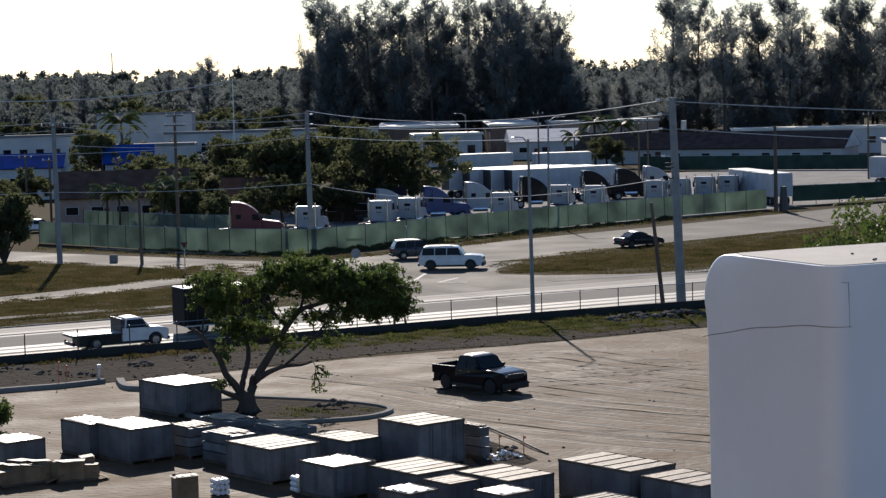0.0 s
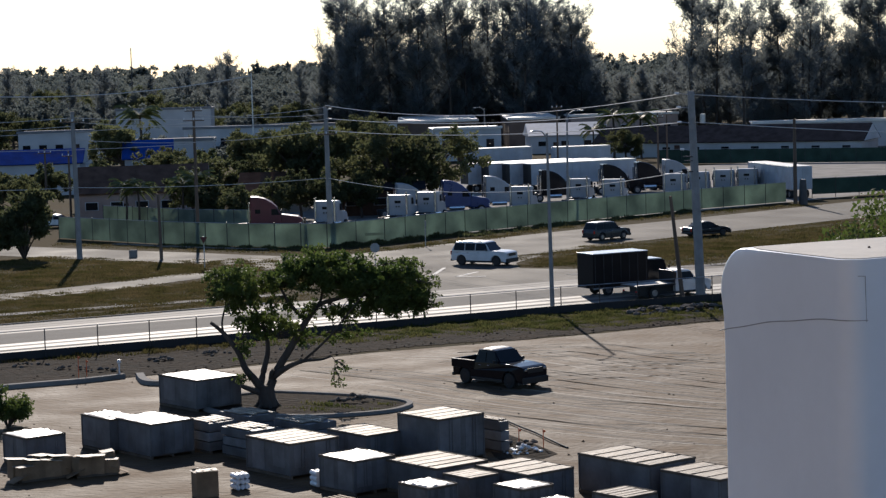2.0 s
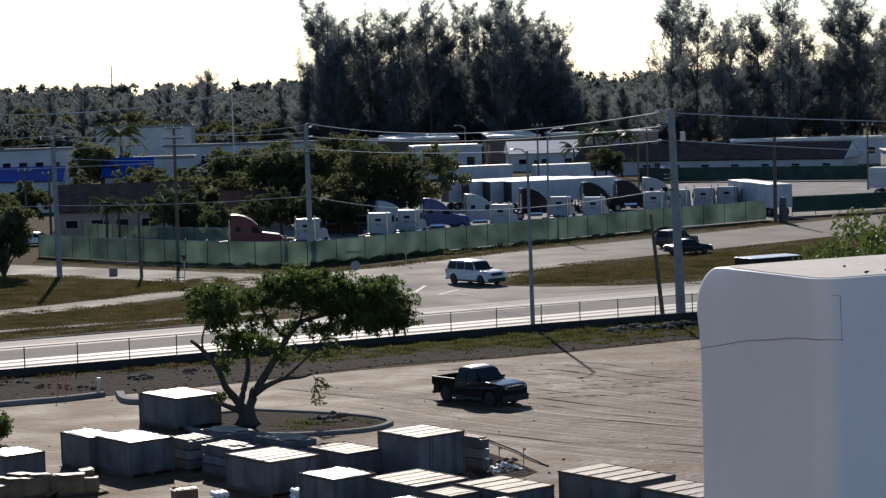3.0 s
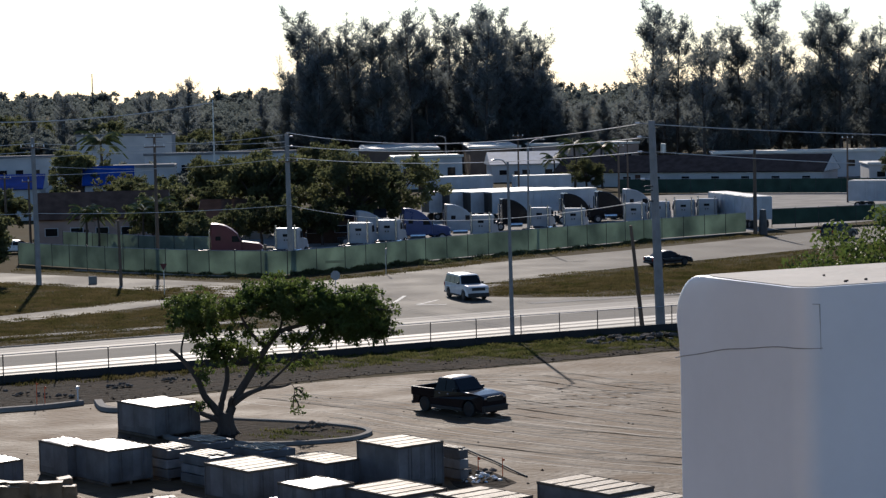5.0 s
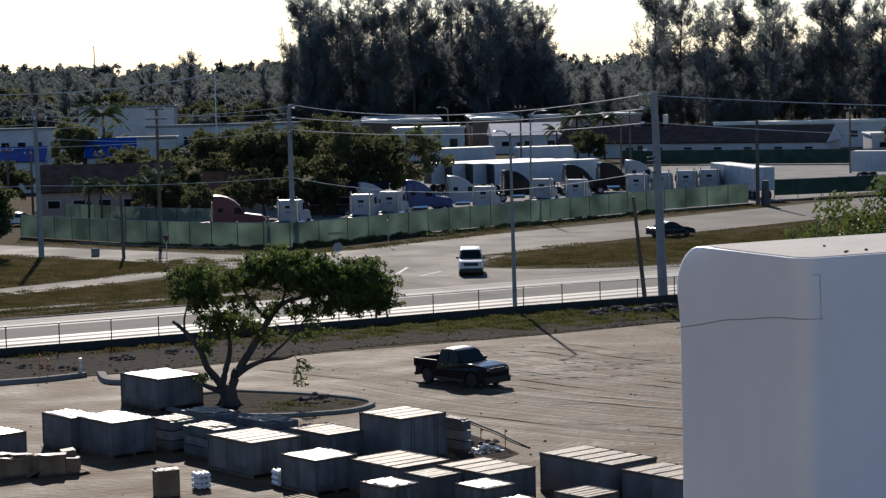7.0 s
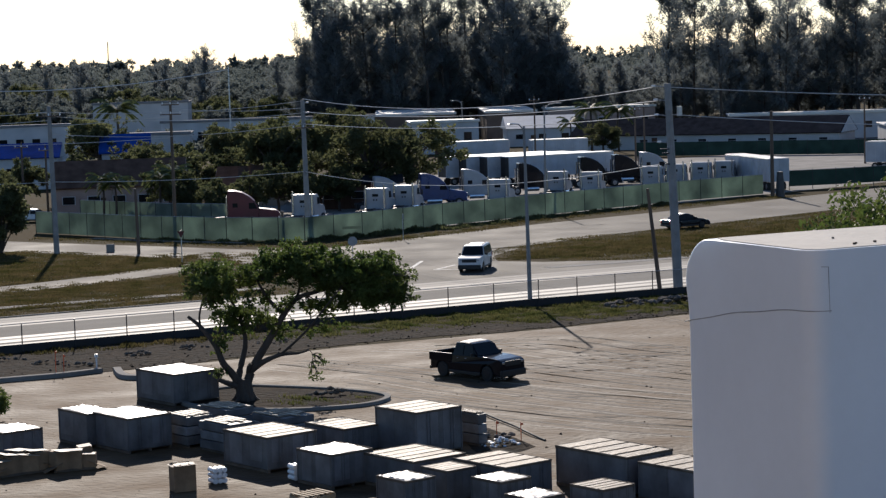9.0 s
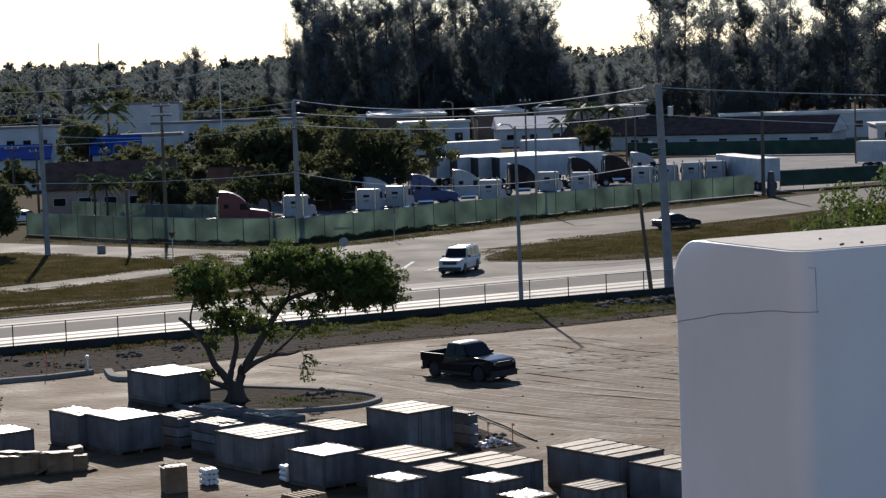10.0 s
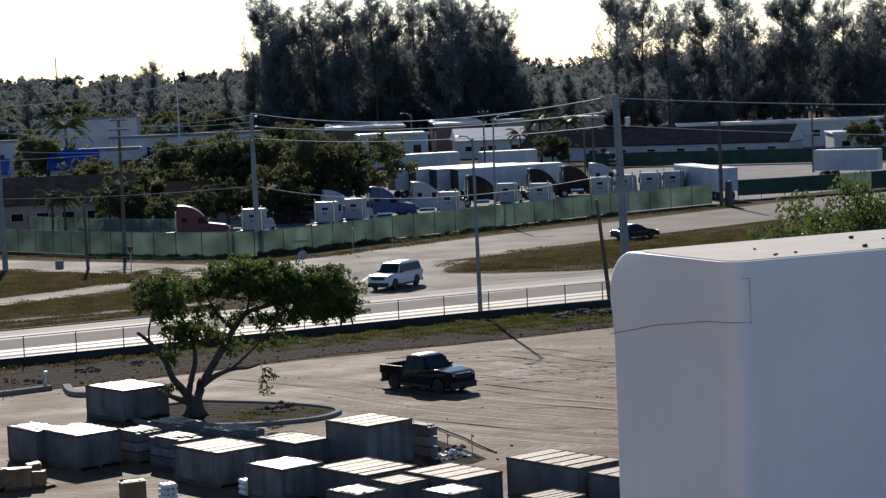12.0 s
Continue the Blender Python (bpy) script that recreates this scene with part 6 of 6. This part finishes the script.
hall(105, 400, -8, 18, 12, 4.0, "wall_white", "roof_dark", "white house at the far end of the yard", 4, gable=2.5)

# ---- small things ----
def sign(x, y, h, yaw, label, shape=8, face="sign", start=None):
    e = thing("road_sign", label, "sign", pose(x, y, 0, 0, 0, yaw))
    part("post", tube([(0, 0, 0), (0, 0, h)], 0.04, 6), M["metal"], e)
    bm = bmesh.new()
    a0 = math.pi / shape if start is None else start
    tmp = [(0.42 * math.cos(a0 + 2 * math.pi * k / shape), 0.42 * math.sin(a0 + 2 * math.pi * k / shape)) for k in range(shape)]
    loft([[(x_, -0.05, h - 0.3 + z_) for x_, z_ in tmp], [(x_, -0.04, h - 0.3 + z_) for x_, z_ in tmp]], bm)
    part("plate", bm, M[face], e)
    return e


s1 = sign(-7.6, 188.3, 2.9, 10, "bare metal back of an octagonal road sign")
part("street_name_blade", box((0, 0, 3.75), (1.6, 0.03, 0.22), 0.01, seg=1), M["mesh_green"], s1)
sign(-3.9, 219.5, 2.6, 78, "narrow grey road sign seen edge-on beside the side road", 4)
sign(-23.6, 203.0, 2.9, -20, "dark red triangular road sign pointing down on the island", 3, "red_paint", math.pi / 6)
solid("utility_cabinet", box((-32.0, 216.5, 0.38), (0.75, 0.5, 0.76), 0.04), M["concrete"], "small grey utility cabinet beside the side road", "cabinet")
solid("bollard", tube([(-20.7, 132.4, 0), (-20.7, 132.4, 0.75), (-20.7, 132.4, 0.8), (-20.7, 132.4, 0.98)], [0.05, 0.05, 0.12, 0.1], 10), M["white_plastic"], "small white capped standpipe at the kerb", "standpipe")
for x, y, h in ((-22.8, 130.6, 1.5), (-22.4, 131.0, 1.2), (3.3, 103.5, 0.9), (2.2, 104.6, 0.8), (1.2, 105.6, 0.7)):
    e = thing("survey_stake", "thin orange survey stake in the ground", "stake", pose(x, y, 0), "survey stakes")
    part("rod", box((0, 0, h / 2), (0.045, 0.03, h), 0.004, seg=1), M["orange"], e)
    part("ribbon", box((0.05, 0, h - 0.1), (0.12, 0.02, 0.1), 0.004, seg=1), M["orange"], e)


def heap(x, y, w, h, n, material, label, category, seed, piece="lump"):
    e = thing(category + "_heap", label, category, pose(x, y, 0.02))
    rng = random.Random(seed)
    for k in range(n):
        a, q = rng.random() * 6.28, rng.random() ** 0.6
        s = (0.10 + 0.2 * rng.random()) * w * 0.26
        tmp = bmesh.new()
        bmesh.ops.create_icosphere(tmp, subdivisions=1, radius=s)
        for v in tmp.verts:
            v.co = v.co * (0.7 + 0.5 * rng.random())
            v.co.z *= 0.6
            v.co += Vector((math.cos(a) * q * w / 2, math.sin(a) * q * w * 0.35, max(0, h * (1 - q) * 0.7)))
        part(piece, tmp, M[material], e)


heap(2.3, 102.6, 1.9, 0.5, 45, "white_plastic", "crumpled white plastic sheeting on the ground", "debris", 1)
heap(13.2, 157.5, 4.5, 0.6, 40, "rubble", "heap of dark rubble at the lot's edge", "rubble", 2)
heap(16.5, 158.5, 4.5, 0.7, 40, "rubble", "heap of dark rubble beside the poles", "rubble", 3)
heap(-6.2, 119.0, 3.2, 0.7, 18, "rubble", "low mound of soil and stones on the island", "rubble", 6)
heap(1.4, 105.0, 3.2, 0.25, 20, "rubble", "scattered soil along a trench edge", "rubble", 4)
for k, (x, y) in enumerate(((-35.5, 194), (-33.5, 206), (-27.0, 172.5), (-31, 203), (11.0, 201), (14, 196), (7, 153.5), (-25.5, 174.5))):
    heap(x, y, 0.5, 0.15, 4, "white_plastic", "scrap of pale litter in the grass", "litter", 30 + k)
tufts("grass", [(-30, 141), (-22, 143), (-15, 146)], 3.0, 3500, 0.22, M["grass"], "patchy grass on the churned soil", 16)
for k, (x, y) in enumerate(((-27, 138), (-24, 136), (-19, 139), (-16, 141), (-22, 134.5), (-11, 143), (-29, 134))):
    heap(x, y, 2.6, 0.35, 14, "rubble", "low clods of churned dark soil", "soil", 60 + k, "clod")
tufts("weeds", [(0, 231), (7, 239), (14, 246)], 1.8, 9000, 0.34, M["leaf_dark"], "overgrown weeds climbing the green fence", 14)
tufts("weeds", [(-31, 230.6), (-22, 224.3), (-14.5, 220.8)], 1.2, 6000, 0.26, M["leaf_dark"], "dark weeds along the foot of the screened fence", 41)
tufts("weeds", [(-12.5, 221.6), (-7, 226), (0, 233.8)], 1.6, 9000, 0.38, M["leaf_dark"], "dense dark weeds at the corner of the fence", 42)
tufts("weeds", [(15, 246.5), (20, 251.5), (26, 258)], 1.4, 6000, 0.3, M["leaf_dark"], "overgrown weeds below the green fence", 15)


# ---- what moves ----
def at_time(rows, t):
    """Straight between rows of seconds and numbers."""
    for a, b in zip(rows, rows[1:]):
        if t <= b[0]:
            f = (t - a[0]) / (b[0] - a[0])
            return [p + (q - p) * f for p, q in zip(a[1:], b[1:])]
    return list(rows[-1][1:])


def roll_wheels(e, rows, step):
    """Turn the wheels by the way gone."""
    r = e["wheel_radius"] if "wheel_radius" in e else 0.42
    for w in [c for c in e.children if c.name.startswith("wheel")]:
        base = w.matrix_basis.copy()
        out, gone, last = [], 0.0, None
        for k in range(int(12 / step) + 1):
            t = k * step
            p = Vector(at_time(rows, t)[:2])
            gone += (p - last).length if last else 0.0
            last = p
            out.append((t, base @ Matrix.Rotation(gone / r, 4, "Y")))
        walk(w, out)


SUV_ROWS = [(0, 0.45, 200.2, -8), (1, 0.8, 199.8, -12), (1.5, 1.2, 199.0, -20), (2, 1.6, 198.2, -32), (2.5, 2.1, 197.4, -43), (3, 2.5, 196.6, -50), (4, 3.1, 194.8, -61), (5.5, 3.5, 191.8, -75), (6.5, 3.6, 190.3, -87), (7.5, 3.3, 189.0, -93), (9, 2.6, 187.0, -101), (9.5, 2.35, 186.3, -104), (10.5, 1.6, 185.2, -111), (11.2, 0.9, 184.5, -115), (12, 0.1, 183.6, -120)]
GREY_ROWS = [(0, -2.8, 212.3, 12), (0.5, 1.5, 213.6, 18), (1, 5.4, 215.4, 26), (1.5, 9.6, 218.2, 34), (2, 13.9, 221.8, 40), (2.5, 18.6, 226.6, 44), (3, 23.8, 232.0, 44), (5.5, 53.0, 261.0, 44), (7.2, 74, 281, 44), (12, 134, 339, 44)]
SEDAN_ROWS = [(0, 18.8, 219.8, 28), (0.5, 20.5, 220.9, 28), (1, 21.8, 221.8, 28), (1.5, 23.2, 222.6, 28), (2.2, 23.9, 223.0, 28), (3, 24.0, 223.1, 28), (12, 24.0, 223.1, 28)]


def motions():
    for e, rows in ((SUV, SUV_ROWS), (GREY, GREY_ROWS), (SEDAN, SEDAN_ROWS)):
        walk(e, [(t, pose(x, y, 0.03, 0, 0, a)) for t, x, y, a in rows])
    roll_wheels(SUV, SUV_ROWS, 0.2)
    roll_wheels(SEDAN, SEDAN_ROWS, 0.1)
    roll_wheels(GREY, GREY_ROWS, 1 / 30)
    for e, off, line in ((FLATBED, 3.2, [(0, 7.9), (1, 29.2), (1.5, 39.5), (2, 49.5), (12, 248)]), (BOX, 7.6, [(0, 17.3), (1, 32.8), (1.5, 40.5), (2, 48.4), (2.5, 56.5), (12, 212)])):
        rows = [(t, *on_road(s, off)[:2]) for t, s in line]
        walk(e, [(t, pose(x, y, 0.03, 0, 0, ROAD_A)) for t, x, y in rows])
        roll_wheels(e, rows, 1 / 30)


motions()
